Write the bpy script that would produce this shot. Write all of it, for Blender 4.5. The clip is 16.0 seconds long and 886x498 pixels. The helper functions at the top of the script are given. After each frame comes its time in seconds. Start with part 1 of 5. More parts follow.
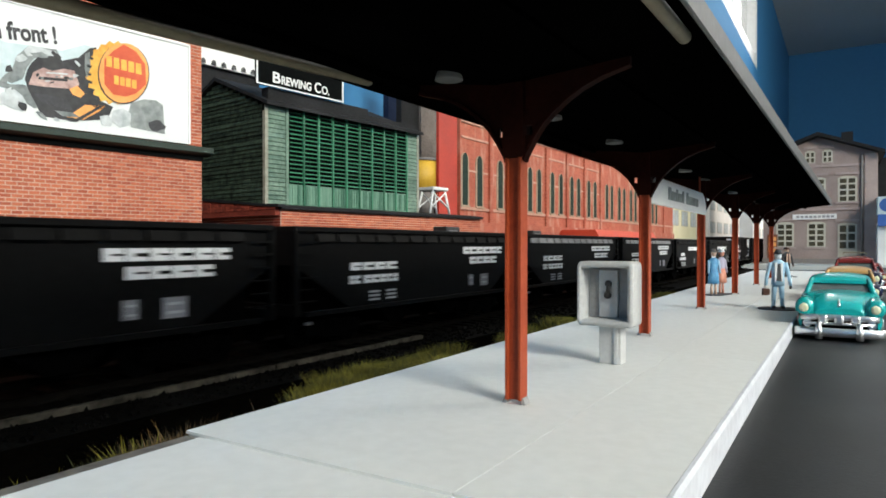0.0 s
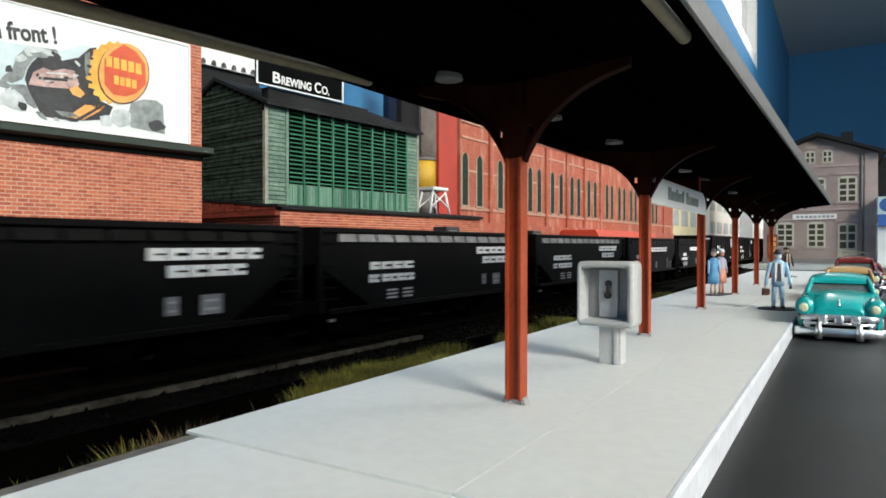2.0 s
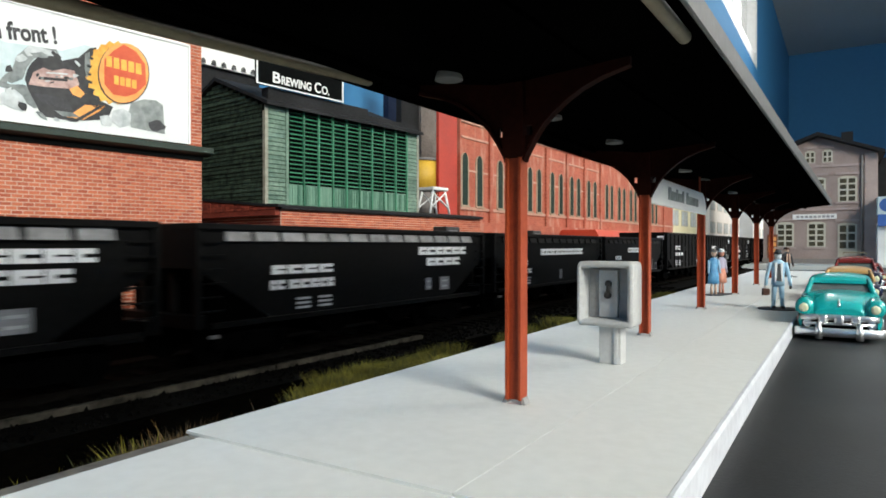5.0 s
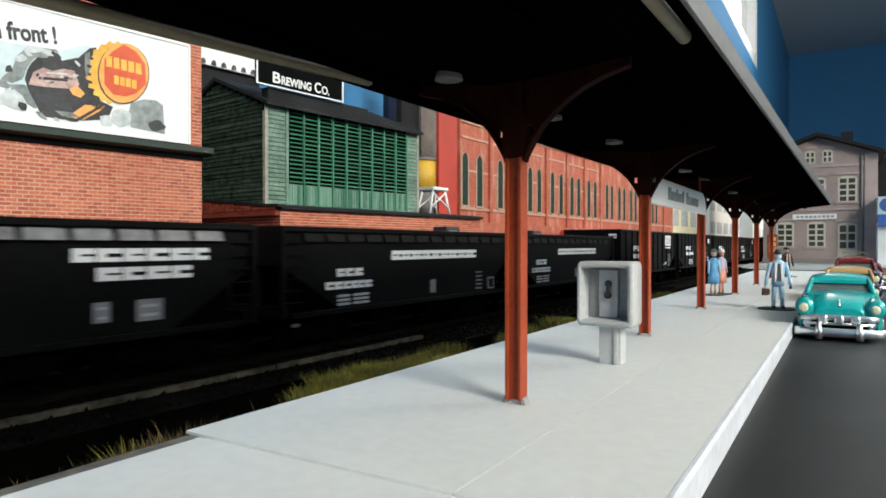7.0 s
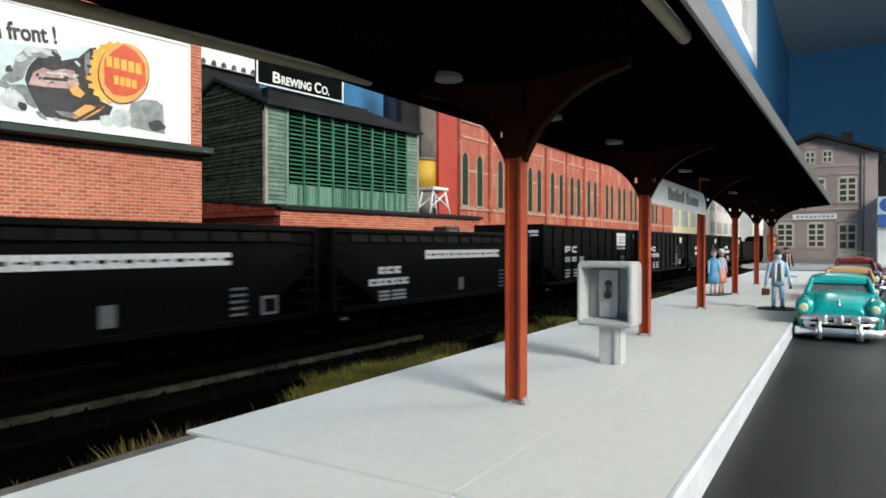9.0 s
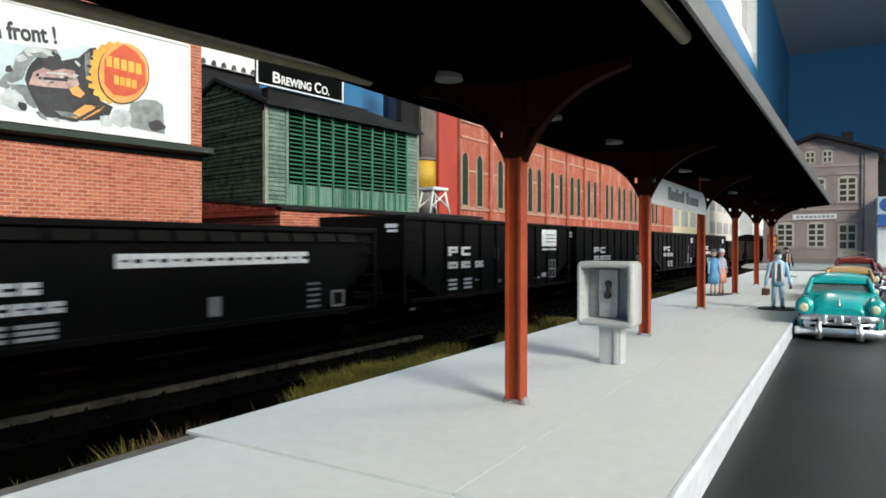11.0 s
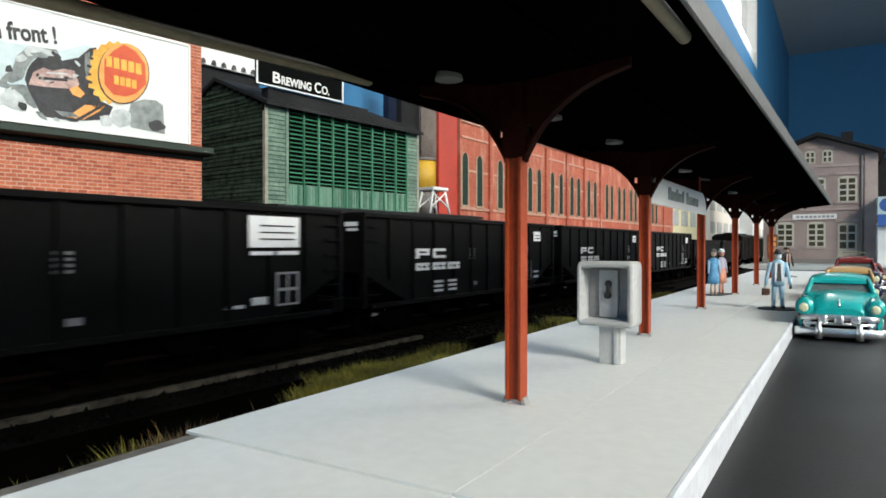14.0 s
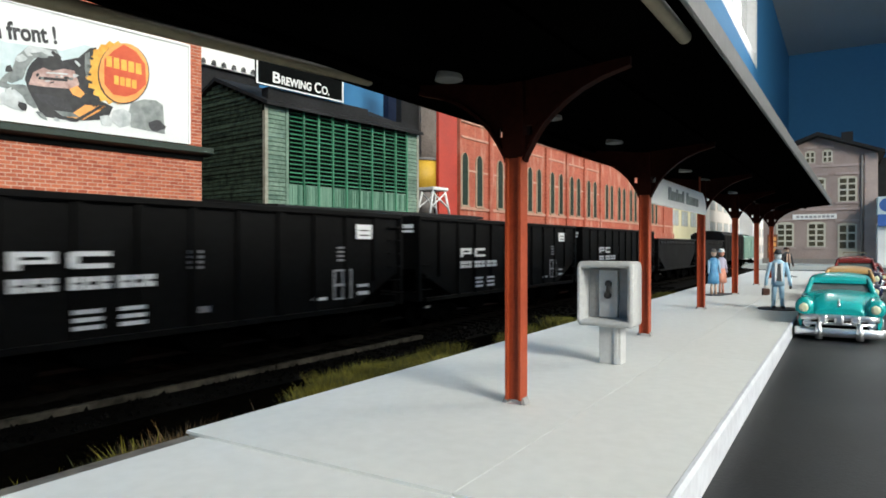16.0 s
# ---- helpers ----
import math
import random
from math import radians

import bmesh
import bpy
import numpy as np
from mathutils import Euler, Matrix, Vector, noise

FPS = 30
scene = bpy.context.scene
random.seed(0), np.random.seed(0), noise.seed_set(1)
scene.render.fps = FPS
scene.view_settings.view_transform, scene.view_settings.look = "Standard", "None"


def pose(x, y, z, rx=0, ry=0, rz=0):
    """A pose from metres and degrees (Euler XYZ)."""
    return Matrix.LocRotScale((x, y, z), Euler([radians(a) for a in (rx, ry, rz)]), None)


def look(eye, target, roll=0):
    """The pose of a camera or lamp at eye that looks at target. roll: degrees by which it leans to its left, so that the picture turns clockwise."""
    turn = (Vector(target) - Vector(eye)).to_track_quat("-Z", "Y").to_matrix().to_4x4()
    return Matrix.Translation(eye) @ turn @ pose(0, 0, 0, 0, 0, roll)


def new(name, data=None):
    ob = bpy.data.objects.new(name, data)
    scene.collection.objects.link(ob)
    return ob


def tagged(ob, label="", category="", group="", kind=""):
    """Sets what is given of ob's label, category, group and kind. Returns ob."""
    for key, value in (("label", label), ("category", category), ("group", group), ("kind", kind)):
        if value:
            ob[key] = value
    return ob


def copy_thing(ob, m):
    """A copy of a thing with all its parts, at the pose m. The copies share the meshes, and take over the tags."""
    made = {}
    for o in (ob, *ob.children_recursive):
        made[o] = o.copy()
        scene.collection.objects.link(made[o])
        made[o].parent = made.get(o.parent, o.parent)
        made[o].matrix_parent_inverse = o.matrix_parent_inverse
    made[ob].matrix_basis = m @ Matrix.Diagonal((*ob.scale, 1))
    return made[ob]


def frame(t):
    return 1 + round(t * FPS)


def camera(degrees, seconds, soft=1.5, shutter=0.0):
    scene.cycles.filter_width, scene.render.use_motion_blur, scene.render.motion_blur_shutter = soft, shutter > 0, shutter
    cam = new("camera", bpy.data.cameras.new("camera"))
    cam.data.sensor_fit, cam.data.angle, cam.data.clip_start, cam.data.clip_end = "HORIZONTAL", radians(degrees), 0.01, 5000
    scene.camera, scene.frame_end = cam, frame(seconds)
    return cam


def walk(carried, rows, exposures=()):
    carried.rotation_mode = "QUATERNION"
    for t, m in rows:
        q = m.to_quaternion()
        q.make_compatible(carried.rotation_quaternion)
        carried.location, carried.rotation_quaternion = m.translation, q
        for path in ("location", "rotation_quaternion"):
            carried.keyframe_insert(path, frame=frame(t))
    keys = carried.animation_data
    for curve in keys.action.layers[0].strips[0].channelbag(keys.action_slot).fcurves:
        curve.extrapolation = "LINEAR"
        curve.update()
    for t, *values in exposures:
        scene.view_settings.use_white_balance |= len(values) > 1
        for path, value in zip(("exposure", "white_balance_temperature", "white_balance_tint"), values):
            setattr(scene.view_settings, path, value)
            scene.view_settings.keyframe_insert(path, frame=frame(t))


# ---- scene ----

# A model railway at 1:87. All plan numbers below are metres of the modelled place; S brings them to the model's true size.
S = 1 / 87.0
cam = camera(68.57, 16.0, soft=1.7, shutter=0.9)
EYE = pose(0, 0, 1.95 * S, 90 - 0.349, 0, 31.727)
walk(cam, [(0, EYE), (16.0, EYE)], exposures=[(0, 0.75), (16.0, 0.75)])

# ---- world and light: daylight through the windows of the hobby room ----
world = bpy.data.worlds.new("daylight")
scene.world = world
world.use_nodes = True
wn = world.node_tree.nodes
sky = wn.new("ShaderNodeTexSky")
sky.sky_type, sky.sun_disc, sky.sun_elevation, sky.sun_rotation = "NISHITA", False, radians(38), radians(80)
wn["Background"].inputs[1].default_value = 0.12
world.node_tree.links.new(sky.outputs[0], wn["Background"].inputs[0])


def window_light(name, eye, target, width, height, watts, colour):
    data = bpy.data.lights.new(name, "AREA")
    data.shape, data.size, data.size_y, data.energy, data.color = "RECTANGLE", width * S, height * S, watts, colour
    ob = new(name, data)
    ob.matrix_world = look([c * S for c in eye], [c * S for c in target])
    return ob


# room: left wall x -27, far wall y 412, right wall x 120, back wall y -110, ceiling z 108, floor z -95
# one tall window: open sky above, weaker lamp added below for sign and kerb
window_light("window_light", (116, -50, 86), (-4, 10, 0), 50, 32, 15.5, (0.965, 0.97, 0.895))
window_light("window_light", (116, -50, 49), (-4, 10, 0), 50, 30, 5.6, (0.965, 0.97, 0.895))
# unseen source, added to brighten the room and the backdrop houses
window_light("window_light", (116, 150, 74), (0, 140, 20), 100, 56, 17, (1.0, 0.965, 0.87))
window_light("window_light", (-25.0, 203, 86), (60, 180, 20), 90, 34, 9, (0.92, 0.96, 0.98))


# ---- materials ----
def surface(name, a, b, rough=0.6, scale=3.0, bump=0.0, fine=40.0, metal=0.0, spec=0.5, stretch=(1, 1, 1), rnd=0.0, coat=0.0):
    """Two colours mixed by broad and fine noise at the model's size, with relief."""
    m = bpy.data.materials.new(name)
    m.use_nodes = True
    nt = m.node_tree
    bs = nt.nodes["Principled BSDF"]
    tc = nt.nodes.new("ShaderNodeTexCoord")
    mp = nt.nodes.new("ShaderNodeMapping")
    mp.inputs["Scale"].default_value = [87.0 * s for s in stretch]
    nt.links.new(tc.outputs["Object"], mp.inputs[0])
    n1, n2 = nt.nodes.new("ShaderNodeTexNoise"), nt.nodes.new("ShaderNodeTexNoise")
    n1.inputs["Scale"].default_value, n2.inputs["Scale"].default_value = scale, fine
    n1.inputs["Detail"].default_value = n2.inputs["Detail"].default_value = 4
    for n in (n1, n2):
        nt.links.new(mp.outputs[0], n.inputs["Vector"])
    ad = nt.nodes.new("ShaderNodeMath")
    ad.operation = "MULTIPLY_ADD"
    ad.inputs[1].default_value = 0.45
    nt.links.new(n2.outputs[0], ad.inputs[0])
    sc = nt.nodes.new("ShaderNodeMath")
    sc.operation = "MULTIPLY"
    sc.inputs[1].default_value = 0.55
    nt.links.new(n1.outputs[0], sc.inputs[0])
    nt.links.new(sc.outputs[0], ad.inputs[2])
    last = ad.outputs[0]
    if rnd:
        oi, ge = nt.nodes.new("ShaderNodeObjectInfo"), nt.nodes.new("ShaderNodeNewGeometry")
        s1 = nt.nodes.new("ShaderNodeMath")
        s1.operation = "ADD"
        nt.links.new(oi.outputs["Random"], s1.inputs[0])
        nt.links.new(ge.outputs["Random Per Island"], s1.inputs[1])
        fr = nt.nodes.new("ShaderNodeMath")
        fr.operation = "FRACT"
        nt.links.new(s1.outputs[0], fr.inputs[0])
        s2 = nt.nodes.new("ShaderNodeMath")
        s2.operation = "MULTIPLY_ADD"
        s2.inputs[1].default_value = rnd
        nt.links.new(fr.outputs[0], s2.inputs[0])
        nt.links.new(last, s2.inputs[2])
        s3 = nt.nodes.new("ShaderNodeMath")
        s3.operation = "SUBTRACT"
        s3.inputs[1].default_value = rnd / 2
        nt.links.new(s2.outputs[0], s3.inputs[0])
        last = s3.outputs[0]
    rp = nt.nodes.new("ShaderNodeValToRGB")
    rp.color_ramp.elements[0].position, rp.color_ramp.elements[1].position = 0.34, 0.66
    rp.color_ramp.elements[0].color, rp.color_ramp.elements[1].color = (*a, 1), (*b, 1)
    nt.links.new(last, rp.inputs[0])
    nt.links.new(rp.outputs[0], bs.inputs["Base Color"])
    bs.inputs["Metallic"].default_value = metal
    bs.inputs["Specular IOR Level"].default_value = spec
    bs.inputs["Coat Weight"].default_value = coat
    mr = nt.nodes.new("ShaderNodeMapRange")
    mr.inputs["To Min"].default_value, mr.inputs["To Max"].default_value = max(rough - 0.1, 0.02), min(rough + 0.1, 1)
    nt.links.new(n1.outputs[0], mr.inputs[0])
    nt.links.new(mr.outputs[0], bs.inputs["Roughness"])
    if bump:
        bp = nt.nodes.new("ShaderNodeBump")
        bp.inputs["Strength"].default_value = min(1, bump)
        bp.inputs["Distance"].default_value = 0.03 * S
        nt.links.new(ad.outputs[0], bp.inputs["Height"])
        nt.links.new(bp.outputs[0], bs.inputs["Normal"])
    return m


def coursed(name, a, b, pale, length=0.36, height=0.12):
    """Small brick courses on a wall that faces +x, with pale streaks of weathering running down."""
    m = surface(name, a, b, 0.78, 0.35, 0.3, 14)
    nt = m.node_tree
    bs = nt.nodes["Principled BSDF"]
    base = bs.inputs["Base Color"].links[0].from_socket
    tc, sp, cb = nt.nodes.new("ShaderNodeTexCoord"), nt.nodes.new("ShaderNodeSeparateXYZ"), nt.nodes.new("ShaderNodeCombineXYZ")
    nt.links.new(tc.outputs["Object"], sp.inputs[0])
    nt.links.new(sp.outputs["Y"], cb.inputs["X"])
    nt.links.new(sp.outputs["Z"], cb.inputs["Y"])
    br = nt.nodes.new("ShaderNodeTexBrick")
    br.inputs["Color1"].default_value, br.inputs["Color2"].default_value, br.inputs["Mortar"].default_value = (1, 1, 1, 1), (0.72, 0.68, 0.66, 1), (1.0, 1.35, 1.5, 1)
    br.inputs["Scale"].default_value, br.inputs["Brick Width"].default_value, br.inputs["Row Height"].default_value = 87.0, length, height
    br.inputs["Mortar Size"].default_value = 0.012
    nt.links.new(cb.outputs[0], br.inputs["Vector"])
    mu = nt.nodes.new("ShaderNodeMix")
    mu.data_type, mu.blend_type = "RGBA", "MULTIPLY"
    mu.inputs["Factor"].default_value = 0.8
    nt.links.new(base, mu.inputs[6])
    nt.links.new(br.outputs["Color"], mu.inputs[7])
    mp, st, rp = nt.nodes.new("ShaderNodeMapping"), nt.nodes.new("ShaderNodeTexNoise"), nt.nodes.new("ShaderNodeMapRange")
    mp.inputs["Scale"].default_value = (87.0, 87.0, 26.0)
    nt.links.new(tc.outputs["Object"], mp.inputs[0])
    nt.links.new(mp.outputs[0], st.inputs["Vector"])
    st.inputs["Scale"].default_value, st.inputs["Detail"].default_value = 1.6, 5
    rp.inputs["From Min"].default_value, rp.inputs["From Max"].default_value, rp.inputs["To Max"].default_value = 0.52, 0.72, 0.75
    nt.links.new(st.outputs[0], rp.inputs[0])
    mx = nt.nodes.new("ShaderNodeMix")
    mx.data_type = "RGBA"
    mx.inputs[7].default_value = (*pale, 1)
    nt.links.new(rp.outputs[0], mx.inputs["Factor"])
    nt.links.new(mu.outputs[2], mx.inputs[6])
    nt.links.new(mx.outputs[2], bs.inputs["Base Color"])
    return m


def glass(name, tint=(0.8, 0.9, 0.9), rough=0.02):
    m = bpy.data.materials.new(name)
    m.use_nodes = True
    bs = m.node_tree.nodes["Principled BSDF"]
    bs.inputs["Base Color"].default_value = (*tint, 1)
    bs.inputs["Roughness"].default_value = rough
    bs.inputs["Transmission Weight"].default_value = 1.0
    return m


CONCRETE = surface("platform_concrete", (0.595, 0.607, 0.587), (0.675, 0.687, 0.668), 0.75, 0.16, 0.07, 6)
CONCRETE_EDGE = surface("painted_kerb", (0.50, 0.52, 0.56), (0.68, 0.70, 0.74), 0.6, 1.1, 0.4, 7)
ASPHALT = surface("asphalt", (0.011, 0.0115, 0.0125), (0.020, 0.021, 0.023), 0.55, 0.4, 0.3, 26, spec=0.3)
# earth, ballast, rails and ties cut to near black, holding the trackside shade
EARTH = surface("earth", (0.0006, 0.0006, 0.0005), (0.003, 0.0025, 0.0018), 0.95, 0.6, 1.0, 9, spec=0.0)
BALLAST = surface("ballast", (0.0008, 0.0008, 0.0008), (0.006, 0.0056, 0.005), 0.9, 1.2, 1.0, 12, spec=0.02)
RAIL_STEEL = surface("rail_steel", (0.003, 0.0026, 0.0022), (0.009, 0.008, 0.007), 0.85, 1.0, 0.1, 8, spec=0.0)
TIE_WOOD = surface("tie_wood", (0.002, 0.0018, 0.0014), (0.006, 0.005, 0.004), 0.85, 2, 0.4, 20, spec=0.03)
GRASS = surface("static_grass", (0.022, 0.024, 0.002), (0.16, 0.14, 0.010), 0.9, 0.9, 0.0, 5, rnd=0.6)
GRASS_DRY = surface("dry_grass", (0.035, 0.022, 0.008), (0.13, 0.078, 0.026), 0.9, 1.2, 0.0, 6, rnd=0.5)
OXIDE = surface("oxide_red_plastic", (0.26, 0.036, 0.010), (0.38, 0.065, 0.02), 0.55, 1.2, 0.15, 14, spec=0.3)
# near zero: the unlit dark below the roof is put into this colour
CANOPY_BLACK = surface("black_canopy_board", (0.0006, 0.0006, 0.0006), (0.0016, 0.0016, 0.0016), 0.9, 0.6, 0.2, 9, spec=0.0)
# column oxide darkened, so the brackets' under-roof shade is in the colour
BRACKET_SHADE = surface("dark_brown_bracket_paint", (0.012, 0.0025, 0.0015), (0.025, 0.0055, 0.003), 0.75, 1.2, 0.15, 14, spec=0.05)
CANOPY_GREY = surface("grey_fascia", (0.065, 0.065, 0.066), (0.11, 0.11, 0.112), 0.55, 0.5, 0.1, 7)
BEIGE = surface("beige_strip", (0.20, 0.168, 0.105), (0.28, 0.24, 0.155), 0.6, 0.8, 0.1, 9)
LAMP_GREY = surface("lamp_housing", (0.10, 0.105, 0.10), (0.16, 0.165, 0.16), 0.5, 2, 0.0, 12)
BRICK = surface("red_brick", (0.31, 0.055, 0.023), (0.54, 0.155, 0.075), 0.8, 0.45, 0.4, 12, rnd=0.3)
# red brick darkened for the shed's side, which is turned from the light
BRICK_SHADED = surface("dark_brick", (0.17, 0.022, 0.012), (0.33, 0.060, 0.032), 0.8, 0.9, 0.4, 10, rnd=0.4)
MORTAR = surface("mortar", (0.42, 0.23, 0.16), (0.72, 0.58, 0.48), 0.9, 0.22, 0.3, 7)
FACTORY = coursed("factory_brick", (0.36, 0.070, 0.036), (0.49, 0.128, 0.072), (0.56, 0.32, 0.235))
FACTORY_TRIM = surface("factory_trim", (0.42, 0.20, 0.14), (0.58, 0.34, 0.25), 0.7, 0.8, 0.2, 10)
WINDOW_GREEN = surface("dark_green_sash", (0.006, 0.018, 0.012), (0.016, 0.036, 0.026), 0.6, 1.0, 0.0, 8, spec=0.2)
STONE_FRAME = surface("pale_window_surround", (0.30, 0.21, 0.14), (0.43, 0.33, 0.24), 0.75, 1.0, 0.2, 16)
# gable green, with that side's shade in the colour; also the glazing bars
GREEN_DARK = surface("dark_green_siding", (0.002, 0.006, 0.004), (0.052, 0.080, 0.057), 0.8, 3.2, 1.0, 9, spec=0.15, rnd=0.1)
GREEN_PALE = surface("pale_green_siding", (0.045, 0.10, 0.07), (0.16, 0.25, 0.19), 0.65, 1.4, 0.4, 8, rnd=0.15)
GREEN_MID = surface("green_louvre", (0.010, 0.095, 0.047), (0.04, 0.20, 0.11), 0.5, 1.2, 0.2, 10, rnd=0.3)
GREEN_PANEL = surface("green_panel", (0.014, 0.09, 0.05), (0.14, 0.27, 0.195), 0.65, 1.6, 0.2, 9, stretch=(3, 3, 0.35), rnd=0.4)
TRIM_PALE = surface("pale_corner_trim", (0.20, 0.20, 0.155), (0.36, 0.35, 0.29), 0.65, 1.5, 0.3, 8)
# near black standing in for shade in gaps; plain paint on the sign board
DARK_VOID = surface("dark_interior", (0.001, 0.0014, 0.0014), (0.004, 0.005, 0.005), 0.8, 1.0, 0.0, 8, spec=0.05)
ROOF_GREY = surface("slate_grey_roof", (0.010, 0.0102, 0.011), (0.025, 0.0255, 0.0275), 0.8, 0.7, 0.3, 12, spec=0.15)
LEDGE_GREEN = surface("dark_green_ledge", (0.010, 0.022, 0.015), (0.024, 0.042, 0.030), 0.6, 0.8, 0.2, 14)
WHITE = surface("white_paint", (0.74, 0.74, 0.73), (0.84, 0.84, 0.83), 0.5, 0.8, 0.05, 14)
PAPER = surface("poster_paper", (0.70, 0.73, 0.72), (0.78, 0.80, 0.79), 0.55, 0.3, 0.0, 10)
PAPER_BLUE = surface("poster_pale_blue", (0.48, 0.60, 0.62), (0.66, 0.75, 0.76), 0.55, 0.4, 0.0, 6)
INK = surface("poster_ink", (0.015, 0.015, 0.017), (0.05, 0.05, 0.052), 0.5, 1.0, 0.0, 6)
INK_GREY = surface("poster_grey", (0.11, 0.13, 0.13), (0.32, 0.35, 0.34), 0.55, 1.6, 0.0, 6)
INK_PALE = surface("poster_pale_grey", (0.34, 0.38, 0.39), (0.66, 0.69, 0.69), 0.55, 2.4, 0.0, 6)
INK_PINK = surface("poster_pink", (0.30, 0.17, 0.15), (0.62, 0.44, 0.40), 0.55, 3.0, 0.0, 9)
INK_RED = surface("poster_red", (0.55, 0.07, 0.025), (0.66, 0.11, 0.04), 0.5, 1.0, 0.0, 6)
INK_ORANGE = surface("poster_orange", (0.80, 0.30, 0.07), (0.90, 0.42, 0.12), 0.5, 1.0, 0.0, 6)
INK_YELLOW = surface("poster_yellow", (0.72, 0.33, 0.04), (0.86, 0.50, 0.09), 0.5, 2.2, 0.0, 6)
YELLOW = surface("yellow_tank", (0.58, 0.32, 0.025), (0.72, 0.44, 0.05), 0.55, 0.8, 0.1, 10)
OXBLOOD = surface("oxblood_wall", (0.34, 0.022, 0.010), (0.46, 0.036, 0.016), 0.6, 0.8, 0.2, 10)
RED_ROOF = surface("bright_red_roof", (0.50, 0.045, 0.02), (0.62, 0.08, 0.035), 0.5, 0.8, 0.1, 10)
STONE = surface("weathered_grey_wall", (0.17, 0.15, 0.14), (0.28, 0.25, 0.23), 0.85, 0.5, 0.4, 10)
MAUVE = surface("mauve_stucco", (0.275, 0.205, 0.19), (0.37, 0.29, 0.265), 0.85, 0.5, 0.4, 7)
MAUVE_TRIM = surface("mauve_trim", (0.33, 0.255, 0.235), (0.44, 0.35, 0.325), 0.8, 0.5, 0.3, 9)
CREAM = surface("cream_wall", (0.80, 0.72, 0.44), (0.88, 0.82, 0.58), 0.7, 0.5, 0.2, 12)
CREAM_FRAME = surface("cream_window_frame", (0.46, 0.43, 0.34), (0.58, 0.55, 0.46), 0.6, 1.0, 0.1, 12)
PALE_WALL = surface("pale_backdrop_wall", (0.80, 0.75, 0.69), (0.90, 0.86, 0.81), 0.8, 0.4, 0.2, 12)
PANE_DARK = surface("dark_pane", (0.025, 0.022, 0.016), (0.10, 0.085, 0.05), 0.15, 0.9, 0.0, 6)
TEAL = surface("turquoise_car_paint", (0.003, 0.33, 0.33), (0.006, 0.41, 0.41), 0.28, 0.8, 0.0, 6, coat=0.5)
CAR_YELLOW = surface("mustard_car_paint", (0.46, 0.26, 0.09), (0.56, 0.34, 0.13), 0.3, 0.8, 0.0, 6, coat=0.4)
CAR_MAROON = surface("maroon_car_paint", (0.14, 0.012, 0.012), (0.2, 0.02, 0.018), 0.25, 0.8, 0.0, 6, coat=0.5)
CAR_NAVY = surface("navy_car_paint", (0.012, 0.014, 0.04), (0.02, 0.024, 0.06), 0.25, 0.8, 0.0, 6, coat=0.5)
CHROME = surface("chrome", (0.86, 0.86, 0.86), (0.97, 0.97, 0.97), 0.34, 1.2, 0.0, 10, metal=1.0)
HEADLIGHT = surface("headlight_lens", (0.62, 0.66, 0.42), (0.78, 0.80, 0.58), 0.15, 1.0, 0.0, 10)
TYRE = surface("tyre_rubber", (0.012, 0.012, 0.012), (0.025, 0.025, 0.025), 0.8, 2.0, 0.1, 10)
CAR_GLASS = surface("model_car_glazing", (0.03, 0.05, 0.05), (0.16, 0.19, 0.19), 0.08, 1.0, 0.0, 5, coat=0.5, stretch=(0.4, 1, 3))
BOOTH = surface("grey_booth_plastic", (0.42, 0.42, 0.41), (0.54, 0.54, 0.53), 0.55, 0.9, 0.3, 12)
BOOTH_IN = surface("booth_inner_grey", (0.22, 0.22, 0.22), (0.32, 0.32, 0.32), 0.6, 0.9, 0.3, 12)
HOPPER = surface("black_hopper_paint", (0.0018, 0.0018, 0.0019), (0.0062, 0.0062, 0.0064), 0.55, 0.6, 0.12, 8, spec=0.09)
# blacker than the bodies: shade under the cars is mixed into this colour
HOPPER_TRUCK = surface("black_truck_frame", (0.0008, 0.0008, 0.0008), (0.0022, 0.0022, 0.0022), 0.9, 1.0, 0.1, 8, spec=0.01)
# light grey for the reflection on the top bays; also plates and steps
HIGHLIGHT_GREY = surface("worn_grey_edge", (0.10, 0.10, 0.105), (0.30, 0.30, 0.31), 0.5, 0.5, 0.1, 6)
WEATHERED = surface("weathered_timber", (0.004, 0.0036, 0.003), (0.085, 0.077, 0.062), 0.85, 0.9, 0.6, 5, spec=0.1)
DECAL = surface("white_lettering", (0.82, 0.83, 0.85), (0.92, 0.93, 0.95), 0.5, 1.5, 0.0, 8)
DECAL_DIM = surface("faded_lettering", (0.20, 0.20, 0.22), (0.34, 0.34, 0.36), 0.5, 1.5, 0.0, 8)
DECAL_MID = surface("worn_lettering", (0.40, 0.41, 0.43), (0.60, 0.61, 0.63), 0.5, 1.5, 0.0, 8)
MINT = surface("mint_green_paint", (0.20, 0.36, 0.29), (0.30, 0.46, 0.38), 0.5, 0.8, 0.1, 8)
WALL_BLUE = surface("blue_room_wall", (0.018, 0.145, 0.315), (0.024, 0.165, 0.35), 0.75, 0.02, 0.1, 0.6)
CEILING_WHITE = surface("grey_white_ceiling", (0.62, 0.605, 0.55), (0.68, 0.665, 0.61), 0.9, 0.02, 0.2, 0.5)
ROOM_FLOOR = surface("brown_floor_boards", (0.06, 0.038, 0.024), (0.10, 0.062, 0.04), 0.5, 0.02, 0.1, 0.4)
PLASTIC_BLACK = surface("black_plastic", (0.012, 0.012, 0.012), (0.02, 0.02, 0.02), 0.5, 1, 0, 6)
